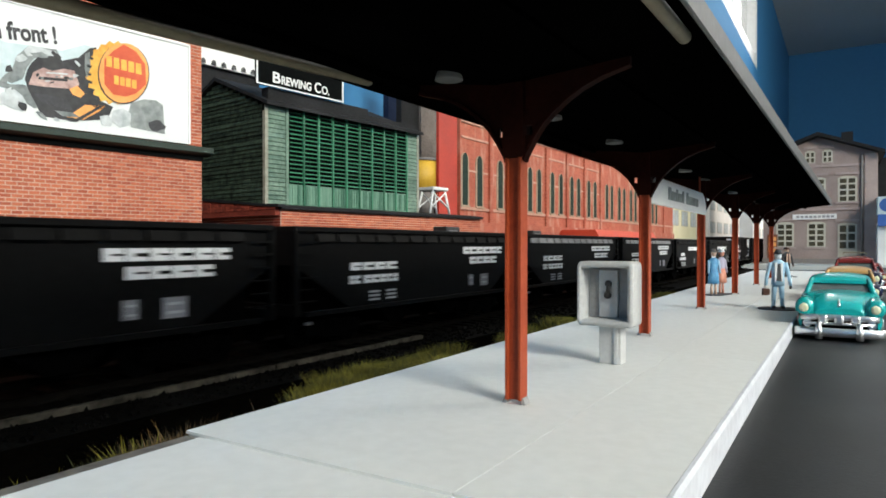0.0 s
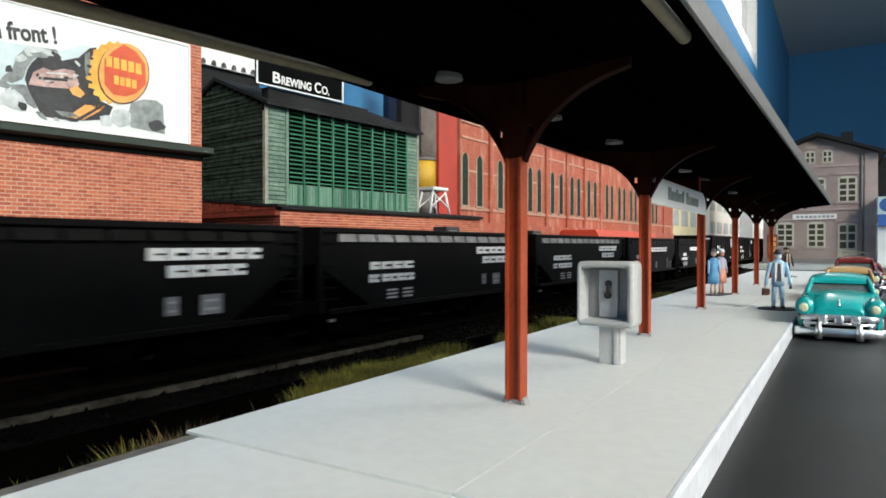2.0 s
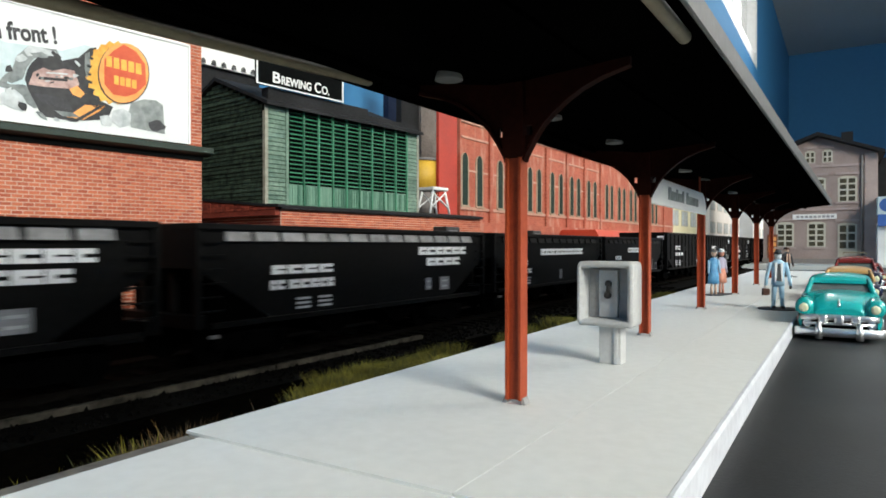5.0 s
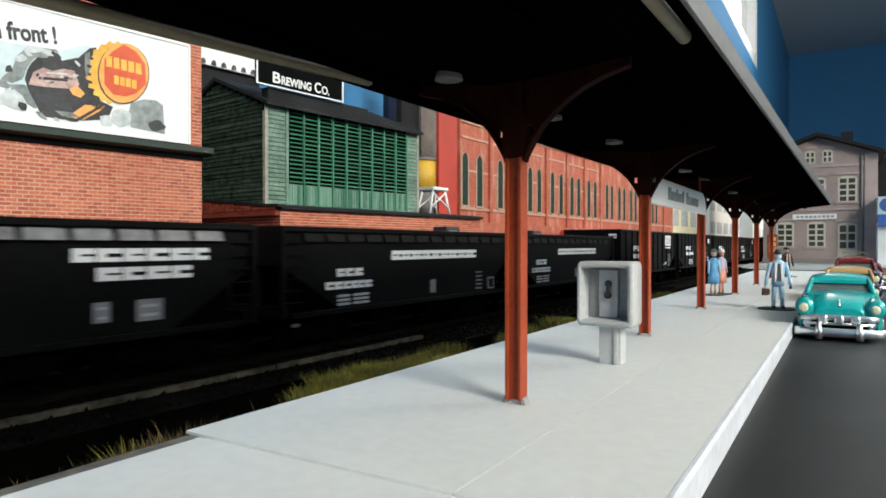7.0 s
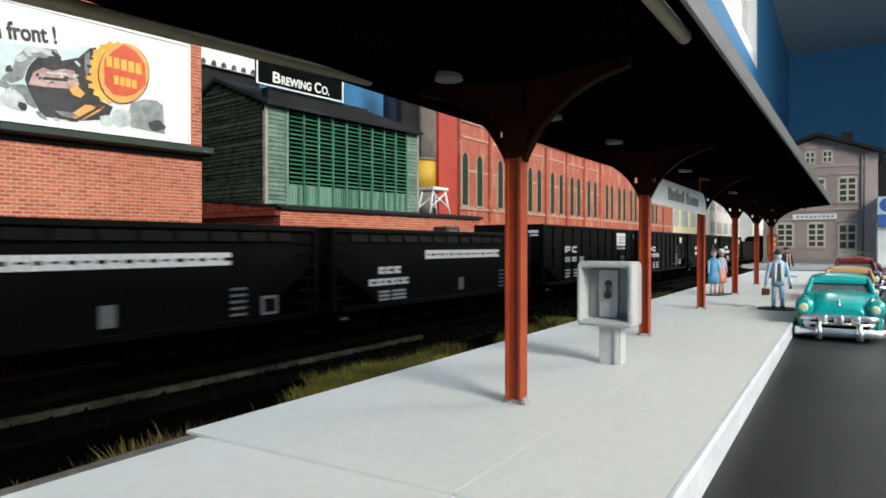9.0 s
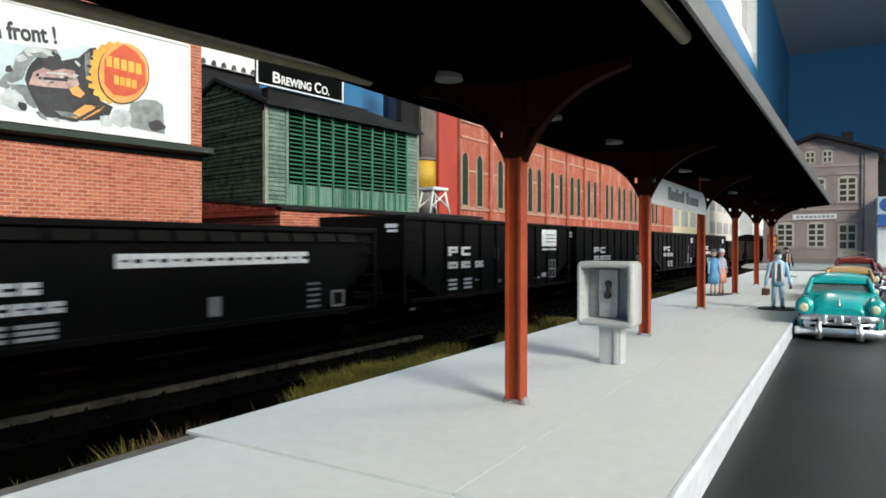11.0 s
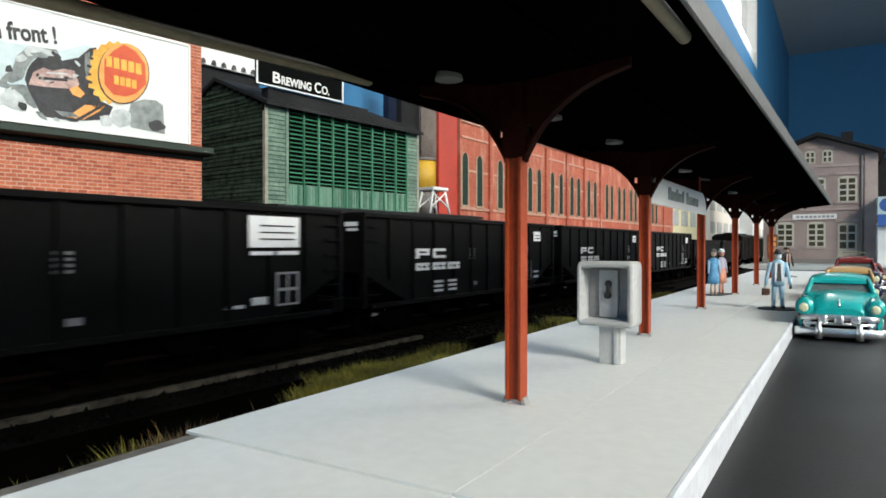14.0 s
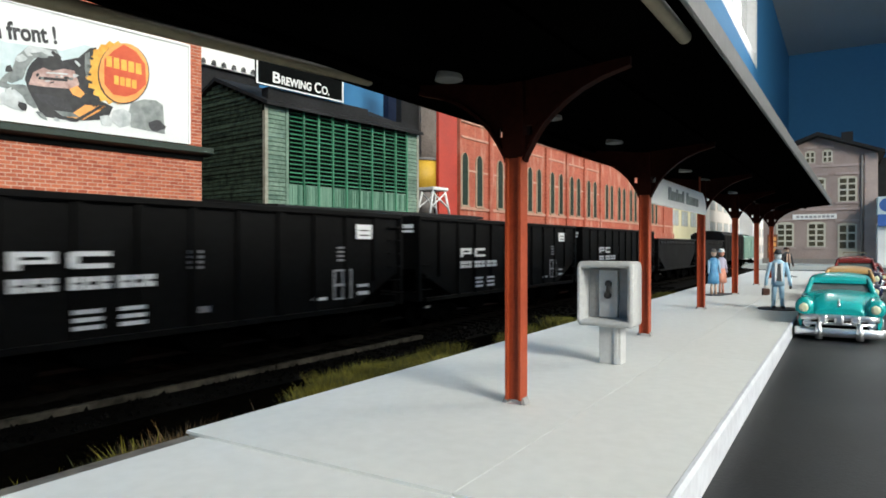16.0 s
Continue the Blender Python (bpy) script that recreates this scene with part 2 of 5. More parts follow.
SKIN = surface("figure_flesh_paint", (0.62, 0.40, 0.30), (0.72, 0.50, 0.38), 0.6, 2, 0, 10)
SUIT_BLUE = surface("figure_pale_blue", (0.30, 0.50, 0.66), (0.44, 0.64, 0.78), 0.55, 3, 0.1, 14)
DRESS_BLUE = surface("figure_dress_blue", (0.04, 0.19, 0.40), (0.15, 0.40, 0.62), 0.55, 3, 0.1, 9)
SALMON = surface("figure_salmon", (0.58, 0.22, 0.14), (0.70, 0.32, 0.22), 0.55, 3, 0.1, 14)
LILAC = surface("figure_lilac", (0.36, 0.34, 0.46), (0.48, 0.46, 0.58), 0.55, 3, 0.1, 14)
VEST = surface("figure_charcoal", (0.03, 0.03, 0.035), (0.06, 0.06, 0.065), 0.6, 3, 0.1, 14)
FIG_WHITE = surface("figure_white", (0.72, 0.74, 0.76), (0.82, 0.84, 0.85), 0.55, 3, 0.1, 14)
BROWN = surface("figure_brown", (0.07, 0.03, 0.02), (0.12, 0.05, 0.03), 0.6, 3, 0.1, 14)
NAVY_WALL = surface("navy_wall", (0.008, 0.014, 0.035), (0.016, 0.026, 0.055), 0.85, 0.6, 0.2, 10, spec=0.1)
EDGE_BOARD = surface("brown_edge_board", (0.06, 0.052, 0.044), (0.19, 0.168, 0.142), 0.8, 0.8, 0.5, 6)
AWNING_BLUE = surface("bright_blue_awning", (0.03, 0.10, 0.34), (0.05, 0.14, 0.42), 0.6, 0.5, 0.1, 8)
SIGN_WHITE = surface("white_enamel_sign", (0.86, 0.86, 0.84), (0.93, 0.93, 0.91), 0.35, 0.8, 0.0, 14)
TOWER_STONE = surface("brown_grey_stone", (0.085, 0.066, 0.056), (0.20, 0.165, 0.145), 0.85, 0.9, 0.5, 9)
TIMBER_DOOR = surface("red_brown_timber", (0.14, 0.035, 0.014), (0.26, 0.08, 0.03), 0.6, 1.2, 0.2, 8)
GLASS = glass("window_glass", (0.95, 0.97, 0.97))


# ---- mesh helpers (metres of the modelled place) ----
def box(bm, x0, x1, y0, y1, z0, z1, m=None, mi=0):
    vs = [bm.verts.new(p) for p in ((x0, y0, z0), (x1, y0, z0), (x1, y1, z0), (x0, y1, z0), (x0, y0, z1), (x1, y0, z1), (x1, y1, z1), (x0, y1, z1))]
    for f in ((0, 3, 2, 1), (4, 5, 6, 7), (0, 1, 5, 4), (1, 2, 6, 5), (2, 3, 7, 6), (3, 0, 4, 7)):
        bm.faces.new([vs[i] for i in f]).material_index = mi
    if m is not None:
        bmesh.ops.transform(bm, matrix=m, verts=vs)
    return vs


def rod(bm, p, q, r, seg=10, r2=None, mi=0, smooth=True):
    """A round bar from p to q, tapering from r to r2."""
    p, q = Vector(p), Vector(q)
    d = q - p
    turn = d.to_track_quat("Z", "Y").to_matrix()
    r2 = r if r2 is None else r2
    rings = []
    for c, rr in ((p, r), (q, r2)):
        rings.append([bm.verts.new(c + turn @ Vector((math.cos(a) * rr, math.sin(a) * rr, 0))) for a in (2 * math.pi * k / seg for k in range(seg))])
    for k in range(seg):
        f = bm.faces.new((rings[0][k], rings[0][(k + 1) % seg], rings[1][(k + 1) % seg], rings[1][k]))
        f.smooth, f.material_index = smooth, mi
    bm.faces.new(rings[0][::-1]).material_index = mi
    bm.faces.new(rings[1]).material_index = mi
    return rings[0] + rings[1]


def prism(bm, pts, axis, a, b, mi=0):
    """A polygon of (u, v) pushed along an axis from a to b. x: u,v = y,z; y: u,v = x,z; z: u,v = x,y."""
    def at(u, v, w):
        return {"x": (w, u, v), "y": (u, w, v), "z": (u, v, w)}[axis]
    lo, hi = [bm.verts.new(at(u, v, a)) for u, v in pts], [bm.verts.new(at(u, v, b)) for u, v in pts]
    n = len(pts)
    fs = [bm.faces.new(lo[::-1]), bm.faces.new(hi)]
    for k in range(n):
        fs.append(bm.faces.new((lo[k], lo[(k + 1) % n], hi[(k + 1) % n], hi[k])))
    for f in fs:
        f.material_index = mi
    return lo + hi


def loft(bm, rings, close=True, smooth=True, mi=0):
    """Skin over rings of equal count."""
    vr = [[bm.verts.new(p) for p in ring] for ring in rings]
    n = len(vr[0])
    for r0, r1 in zip(vr, vr[1:]):
        for k in range(n if close else n - 1):
            f = bm.faces.new((r0[k], r0[(k + 1) % n], r1[(k + 1) % n], r1[k]))
            f.smooth, f.material_index = smooth, mi
    if close:
        for ring in (vr[0][::-1], vr[-1]):
            bm.faces.new(ring).material_index = mi
    return vr


def soften(bm, w, seg=1):
    bmesh.ops.recalc_face_normals(bm, faces=bm.faces)
    bmesh.ops.bevel(bm, geom=list(bm.edges), offset=w, segments=seg, affect="EDGES", profile=0.5, clamp_overlap=True)


def finish(bm, name, mats):
    bmesh.ops.recalc_face_normals(bm, faces=bm.faces)
    bmesh.ops.scale(bm, vec=(S, S, S), verts=bm.verts)
    me = bpy.data.meshes.new(name)
    bm.to_mesh(me)
    bm.free()
    for m in mats if isinstance(mats, (list, tuple)) else [mats]:
        me.materials.append(m)
    return me


def part(name, bm, mats, parent=None, label="", at=(0, 0, 0)):
    ob = new(name, finish(bm, name, mats))
    ob.parent = parent
    ob.location = [c * S for c in at]
    return tagged(ob, label)


def share(ob, at, parent=None, rz=0.0):
    """One more piece on the same mesh."""
    o = new(ob.name.split(".")[0], ob.data)
    o.parent = parent or ob.parent
    o.location = [c * S for c in at]
    o.rotation_euler = (0, 0, radians(rz))
    return o


def thing(name, at, rz=0.0, label="", category="", group="", kind=""):
    """An Empty at the thing's base; rz in degrees counter-clockwise."""
    ob = new(name)
    ob.empty_display_size = 0.01
    ob.matrix_basis = pose(at[0] * S, at[1] * S, at[2] * S, 0, 0, rz)
    return tagged(ob, label, category, group, kind)


def slab(name, x0, x1, y0, y1, z0, z1, mat, label, category, kind="structure"):
    bm = bmesh.new()
    box(bm, x0, x1, y0, y1, z0, z1)
    return tagged(part(name, bm, mat), label, category, kind=kind)


# ---- the room and the layout's ground ----
GZ, RZ, TRACK_TURN = -0.75, -0.37, 1.0
slab("room_floor", -60, 130, -115, 415, -100, -95, ROOM_FLOOR, "brown boarded floor of the hobby room", "floor")
slab("ceiling", -60, 130, -115, 420, 108, 112, CEILING_WHITE, "plain grey-white room ceiling", "ceiling")
slab("wall_far", -60, 130, 412, 418, -95, 108, WALL_BLUE, "plain blue painted room wall", "wall")
slab("wall_back", -60, 130, -115, -110, -95, 108, WALL_BLUE, "plain blue painted room wall", "wall")


def room_wall(name, x0, x1, y0, y1, wy0, wy1, wz0, wz1):
    """A blue wall with one window opening through it."""
    bm = bmesh.new()
    box(bm, x0, x1, y0, wy0, -95, 108)
    box(bm, x0, x1, wy1, y1, -95, 108)
    box(bm, x0, x1, wy0, wy1, -95, wz0)
    box(bm, x0, x1, wy0, wy1, wz1, 108)
    return tagged(part(name, bm, WALL_BLUE), "blue painted room wall with a window opening", "wall", kind="structure")


def room_window(name, x, d, wy0, wy1, wz0, wz1, bays):
    win = thing(name, (x, (wy0 + wy1) / 2, wz0), 0, "white framed room window in the blue wall", "window", kind="structure")
    hy, h = (wy1 - wy0) / 2, wz1 - wz0
    bm = bmesh.new()
    for a, b, c, e in ((-hy, hy, 0, 4), (-hy, hy, h - 4, h), (-hy, -hy + 4, 4, h - 4), (hy - 4, hy, 4, h - 4)):
        box(bm, -3, 3, a, b, c, e)
    part("window_frame", bm, WHITE, win)
    step = (2 * hy - 8) / bays
    for k in range(bays):
        a = -hy + 4 + k * step
        if k:
            bm = bmesh.new()
            box(bm, -2.2, 2.2, a - 1.5, a + 1.5, 4, h - 4)
            part("mullion", bm, WHITE, win)
        bm = bmesh.new()
        box(bm, -0.2, 0.2, a + 1.5, a + step - 1.5, 4, h - 4)
        part("pane", bm, GLASS, win).visible_shadow = False
    bm = bmesh.new()
    box(bm, -3, 3, -hy, hy, -0.5, 0)
    part("window_sill", bm, WHITE, win)
    return win


room_wall("wall_left", -33, -27, -110, 412, 150, 258, 65, 104)
room_window("window_1", -30, -1, 150, 258, 65, 104, 3)
room_wall("wall_right", 120, 126, -110, 60, -90, -10, 30, 106)
room_window("window_2", 123, 1, -90, -10, 30, 106, 2)
# out of view: opening and window added only to hold the backdrop lamp
room_wall("wall_right_far", 120, 126, 60, 412, 95, 205, 44, 106)
room_window("window_3", 123, 1, 95, 205, 44, 106, 2)

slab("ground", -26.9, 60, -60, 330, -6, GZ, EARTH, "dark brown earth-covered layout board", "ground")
slab("bench", -26.9, 60, -60, 330, -95, -6.02, ROOM_FLOOR, "plain wooden bench that carries the layout", "bench")
slab("road", -1.112, 14, -60, 325, GZ, RZ, ASPHALT, "smooth black asphalt road beside the platform", "road")
slab("pavement", -24, 40, 80, 130, GZ, RZ + 0.12, CONCRETE, "grey forecourt in front of the station building", "pavement")


# ---- platform: a slab core with separate concrete panels and a pale kerb ----
platform = thing("platform", (0, 0, GZ), 0, "long light grey concrete station platform", "platform", kind="structure")
bm = bmesh.new()
box(bm, -5.86, -1.16, 4.4, 56, 0, -GZ - 0.03)
box(bm, -5.56, -1.16, -12, 4.4, 0, -GZ - 0.03)
part("core", bm, CONCRETE, platform)
bm = bmesh.new()
for a, b in ((-12, 4.38), (4.4, 56)):
    prism(bm, [(-1.16, 0), (-1.118, 0), (-1.106, -GZ - 0.05), (-1.125, -GZ + 0.003), (-1.16, -GZ + 0.003)], "y", a, b)
part("kerb", bm, CONCRETE_EDGE, platform, "pale painted platform kerb")


def panel(w, l):
    bm = bmesh.new()
    box(bm, 0, w, 0, l, 0, 0.03)
    return bm


rows = [-12, -6.6, -1.1, 4.38, 12.1, 19.8, 27.5, 35.2, 42.9, 50.6]
for k, y in enumerate(rows):
    near = y < 4
    l = (rows[k + 1] if k + 1 < len(rows) else 56) - y
    x0 = -5.56 if near else -5.88
    for a, b in ((x0, -2.62), (-2.612, -1.165)):
        part("panel", panel(b - a, l - (0.08 if y < 0 else 0.012)), CONCRETE, platform, at=(a, y, -GZ - 0.03))


bm = bmesh.new()
box(bm, -5.80, -5.575, -12, 4.33, 0, -GZ - 0.02)
soften(bm, 0.02)
part("edge_board", bm, EDGE_BOARD, platform, "weathered dark edge board")

# ---- track, ballast and weeds, turned one degree from the platform ----
def along(s, d, z):
    a = radians(TRACK_TURN)
    return (d * math.cos(a) + s * math.sin(a), -d * math.sin(a) + s * math.cos(a), z)


TRACK_D = -12.05
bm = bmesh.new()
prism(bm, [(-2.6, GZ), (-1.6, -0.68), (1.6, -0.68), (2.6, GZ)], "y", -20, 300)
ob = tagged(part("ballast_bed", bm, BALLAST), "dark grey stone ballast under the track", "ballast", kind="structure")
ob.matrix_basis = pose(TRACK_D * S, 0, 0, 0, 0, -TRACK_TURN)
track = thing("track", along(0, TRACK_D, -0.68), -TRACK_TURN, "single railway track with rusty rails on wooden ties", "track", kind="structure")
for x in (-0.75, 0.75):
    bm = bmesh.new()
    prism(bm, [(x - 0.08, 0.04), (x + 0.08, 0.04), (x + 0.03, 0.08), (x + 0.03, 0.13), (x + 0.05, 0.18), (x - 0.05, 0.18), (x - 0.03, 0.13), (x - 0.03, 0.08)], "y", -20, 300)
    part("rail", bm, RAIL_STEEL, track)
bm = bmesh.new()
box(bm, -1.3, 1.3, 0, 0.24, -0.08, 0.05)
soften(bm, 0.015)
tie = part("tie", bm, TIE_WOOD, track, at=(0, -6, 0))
for k in range(1, 160):
    share(tie, (random.uniform(-0.04, 0.04), -6 + 0.62 * k, random.uniform(-0.01, 0.01)), track, random.uniform(-1, 1))

spare = thing("spare_timber", along(0, -10.42, -0.70), -TRACK_TURN, "length of grey weathered timber lying beside the track", "timber")
bm = bmesh.new()
for a, b in ((-4, 4.1), (4.14, 9.6), (9.64, 15.1)):
    box(bm, -0.06, 0.06, a, b, 0, 0.12)
soften(bm, 0.012)
part("plank", bm, WEATHERED, spare)

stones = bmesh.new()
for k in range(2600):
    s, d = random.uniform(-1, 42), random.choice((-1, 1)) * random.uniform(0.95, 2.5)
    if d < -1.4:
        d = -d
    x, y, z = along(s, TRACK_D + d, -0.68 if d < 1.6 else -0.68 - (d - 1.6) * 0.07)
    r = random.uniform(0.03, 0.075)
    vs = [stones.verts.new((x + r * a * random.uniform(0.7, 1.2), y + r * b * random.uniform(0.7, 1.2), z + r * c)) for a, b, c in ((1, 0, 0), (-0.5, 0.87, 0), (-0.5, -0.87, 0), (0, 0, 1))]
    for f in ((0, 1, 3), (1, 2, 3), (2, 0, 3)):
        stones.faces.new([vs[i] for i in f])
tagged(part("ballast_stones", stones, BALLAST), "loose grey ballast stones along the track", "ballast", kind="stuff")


def weeds(name, spots, mat, label):
    """Tufts of thin blades."""
    verts, faces = [], []
    for x, y, n, h, spread in spots:
        for k in range(n):
            a, rr = random.uniform(0, 6.28), spread * random.random() ** 0.7
            bx, by = x + rr * math.cos(a), y + 1.6 * rr * math.sin(a)
            hh, lean, w = h * (1.06 - 0.32 * random.random() ** 1.5), random.uniform(0, 0.75), random.uniform(0.007, 0.016)
            t = random.uniform(0, 6.28)
            dx, dy, ca, sa = lean * hh * math.cos(t), lean * hh * math.sin(t), math.cos(t + 1.57) * w, math.sin(t + 1.57) * w
            i = len(verts)
            verts += [(bx - ca, by - sa, GZ), (bx + ca, by + sa, GZ), (bx + 0.4 * dx + ca * 0.7, by + 0.4 * dy + sa * 0.7, GZ + 0.6 * hh), (bx + 0.4 * dx - ca * 0.7, by + 0.4 * dy - sa * 0.7, GZ + 0.6 * hh), (bx + dx, by + dy, GZ + hh)]
            faces += [(i, i + 1, i + 2, i + 3), (i + 3, i + 2, i + 4)]
    me = bpy.data.meshes.new(name)
    me.from_pydata([[c * S for c in v] for v in verts], [], faces)
    me.materials.append(mat)
    return tagged(new(name, me), label, "grass", kind="stuff")


def bank(lo, hi, count, blades, tall, near=-6.15, far=-7.5):
    """Tufts on the bank behind the platform edge; lo and hi are bearings, y over -x."""
    out = []
    for k in range(count):
        x, q = random.uniform(far, near), lo + (hi - lo) * random.random()
        ends = min(1.0, 0.45 + 4 * min(q - lo, hi - q) / (hi - lo))
        out.append((x, -x * q, blades, tall * random.uniform(0.75, 1.1) * ends, random.uniform(0.16, 0.34)))
    return out


spots = bank(1.04, 1.42, 44, 900, 0.63, -6.15, -6.9) + bank(1.42, 1.75, 16, 500, 0.56) + bank(2.0, 2.9, 24, 420, 0.60) + bank(2.9, 5.0, 24, 260, 0.55)
spots += bank(0.62, 0.67, 6, 170, 0.62, -6.1, -6.3) + bank(0.40, 0.60, 7, 60, 0.58, -6.1, -6.3)
weeds("weed_tufts", spots, GRASS, "olive green weeds growing along the platform edge")
spots = bank(0.685, 0.705, 4, 240, 0.62, -6.05, -6.3) + bank(0.72, 0.745, 4, 260, 0.65, -6.05, -6.3) + bank(0.78, 1.02, 8, 40, 0.52, -6.3, -6.6)
weeds("dry_weeds", spots, GRASS_DRY, "dry brown weeds along the platform edge")


# ---- the long butterfly canopy ----
CX, CH = -3.6, 2.42
CY0, CY1 = -3.0, 42.6
def skew(bm):
    """The roof does not lie quite square over its columns."""
    for v in bm.verts:
        v.co.x += -0.11 + 0.017 * v.co.y


canopy = thing("station_canopy", (CX, 7.3, 0), 0, "long black-roofed butterfly canopy on oxide-red steel columns", "canopy")
bm = bmesh.new()
prism(bm, [(-CH + 0.1, 4.29), (0, 3.95), (CH, 4.20), (CH, 4.30), (0, 4.06), (-CH + 0.1, 4.39)], "y", CY0 - 7.3, CY1 - 7.3)
skew(bm)
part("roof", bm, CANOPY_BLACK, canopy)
for sgn in (-1, 1):
    bm = bmesh.new()
    a, b = (CH + 0.02, CH + 0.07) if sgn > 0 else (-CH + 0.04, -CH + 0.1)
    lo = 4.17 if sgn > 0 else 4.27
    box(bm, a, b, CY0 - 7.3, CY1 - 7.3, lo, lo + 0.29)
    soften(bm, 0.015)
    skew(bm)
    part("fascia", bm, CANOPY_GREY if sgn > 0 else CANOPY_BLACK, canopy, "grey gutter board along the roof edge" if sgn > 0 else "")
    bm = bmesh.new()
    tx, tz = sgn * 2.12 + 0.14, 4.15 if sgn > 0 else 4.25
    rod(bm, (tx, CY0 - 7.3, tz if sgn > 0 else tz - 0.54), (tx, -0.1, tz), 0.074, 12)
    bmesh.ops.create_uvsphere(bm, u_segments=10, v_segments=6, radius=0.074, matrix=Matrix.Translation((tx, -0.1, tz)))
    skew(bm)
    part("strip", bm, BEIGE, canopy, "beige tube under the roof edge")
for x in (-1.2, 1.2):
    bm = bmesh.new()
    box(bm, x - 0.05, x + 0.05, CY0 - 7.3, CY1 - 7.3, 4.02, 4.09)
    skew(bm)
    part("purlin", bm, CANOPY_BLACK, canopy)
for k in range(1, 14):
    bm = bmesh.new()
    ly, lx = 3.72 - 7.3 + 2.9 * k, min(-0.04, -0.52 + 0.11 * k)
    rod(bm, (lx, ly, 3.91), (lx, ly, 4.05), 0.17, 18, 0.13)
    part("lamp", bm, LAMP_GREY, canopy, "round grey downlight under the roof")


def column():
    bm = bmesh.new()
    prism(bm, [(-0.105, -0.1), (-0.075, -0.1), (-0.075, -0.045), (0.075, -0.045), (0.075, -0.1), (0.105, -0.1), (0.105, 0.1), (0.075, 0.1), (0.075, 0.045), (-0.075, 0.045), (-0.075, 0.1), (-0.105, 0.1)], "z", 0.05, 3.9)
    col = part("column", bm, OXIDE, canopy, "oxide-red steel column")
    curve = [(0.128, 2.98), (0.145, 3.03), (0.19, 3.12), (0.27, 3.26), (0.37, 3.4), (0.5, 3.53), (0.66, 3.66), (0.85, 3.78), (1.08, 3.88), (1.41, 3.97)]
    for sgn in (-1, 1):
        bm = bmesh.new()
        low = [p for p in curve if p[1] <= 3.26] + [(0.285, 3.29), (0.1, 3.29)]
        high = [(0.375, 3.41)] + [p for p in curve if p[1] > 3.41] + [(1.41, 4.1 if sgn < 0 else 4.06), (0.1, 3.95), (0.1, 3.41)]
        web = [(0.225, 3.29), (0.285, 3.29), (0.375, 3.41), (0.225, 3.41)]
        for shape in (low, high, web):
            prism(bm, [(sgn * x, z) for x, z in shape], "y", -0.03, 0.03)
        part("gusset", bm, BRACKET_SHADE, col, "shade-darkened web plate with a small opening")
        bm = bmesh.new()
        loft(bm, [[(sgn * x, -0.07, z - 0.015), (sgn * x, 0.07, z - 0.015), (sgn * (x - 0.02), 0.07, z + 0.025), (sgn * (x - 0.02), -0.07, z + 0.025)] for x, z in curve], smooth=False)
        part("bracket", bm, BRACKET_SHADE, col, "shade-darkened curved bracket flange")
    # casing added over the column top, dark to stand in for roof shade
    bm = bmesh.new()
    prism(bm, [(-0.125, 3.02), (0.125, 3.02), (0.135, 3.1), (0.135, 3.93), (-0.135, 3.93), (-0.135, 3.1)], "y", -0.118, 0.118)
    part("head", bm, BRACKET_SHADE, col, "added column head casing with shade in its colour")
    for sx in (-1, 1):
        bm = bmesh.new()
        prism(bm, [(sx * 0.1, 0), (sx * 0.155, 0), (sx * 0.15, 0.03), (sx * 0.122, 0.08), (sx * 0.1, 0.08)], "y", -0.07, 0.07)
        part("foot", bm, BOOTH_IN, col, "chipped pale column foot")
    return col


first = column()
first.location.x = 0.15 * S
for k in range(1, 6):
    col = copy_thing(first, pose((-0.06, -0.14, -0.1, -0.05, 0.0)[k - 1] * S, 6.9 * k * S, 0))
    col.parent = canopy

# hanging station sign between two columns
sign = thing("station_sign", (-3.6, 17.65, 2.86), 0, "white station name board hanging below the canopy", "sign")
bm = bmesh.new()
prism(bm, [(-3.28, 0), (3.28, 0), (3.22, 0.25), (3.0, 0.5), (2.7, 0.62), (-2.7, 0.62), (-3.0, 0.5), (-3.22, 0.25)], "x", -0.04, 0.04)
soften(bm, 0.02)
part("board", bm, SIGN_WHITE, sign)
x = -1.75
for n, w in enumerate((0.3, 0.22, 0.22, 0.18, 0.23, 0.17, 0.22, 0, 0.27, 0.17, 0.22, 0.17, 0.12, 0.23, 0.22)):
    if w:
        bm = bmesh.new()
        box(bm, 0.041, 0.05, x, x + w, 0.17, 0.17 + (0.3 if n in (0, 3, 6, 8) else 0.22))
        part("letter_bar", bm, INK_GREY, sign)
    x += (w or 0.18) + 0.04
for y in (-2.4, 2.4):
    bm = bmesh.new()
    rod(bm, (0, y, 0.62), (0, y, 1.08), 0.025, 8)
    part("hanger", bm, OXIDE, sign)


# ---- public telephone on the platform ----
phone = thing("pay_telephone", (-3.32, 10.6, 0), -1, "grey moulded pay telephone hood on a short pedestal", "telephone")
bm = bmesh.new()
box(bm, -0.13, 0.24, -0.12, 0.16, 0, 0.66)
box(bm, 0.12, 0.2, -0.155, -0.12, 0, 0.66)
soften(bm, 0.025, 2)
part("pedestal", bm, BOOTH, phone)
bm = bmesh.new()
outer, inner = [], []
for cx, cz, a0 in ((0.40, 1.60, 0), (-0.40, 1.60, 90), (-0.40, 0.70, 180), (0.40, 0.70, 270)):
    for k in range(5):
        a = radians(a0 + 22.5 * k)
        outer.append((cx + 0.07 * math.cos(a), cz + 0.08 * math.sin(a)))
        inner.append((cx * 0.9 + 0.03 * math.cos(a) - 0.01, 1.15 + (cz - 1.15) * 0.9 + 0.03 * math.sin(a)))
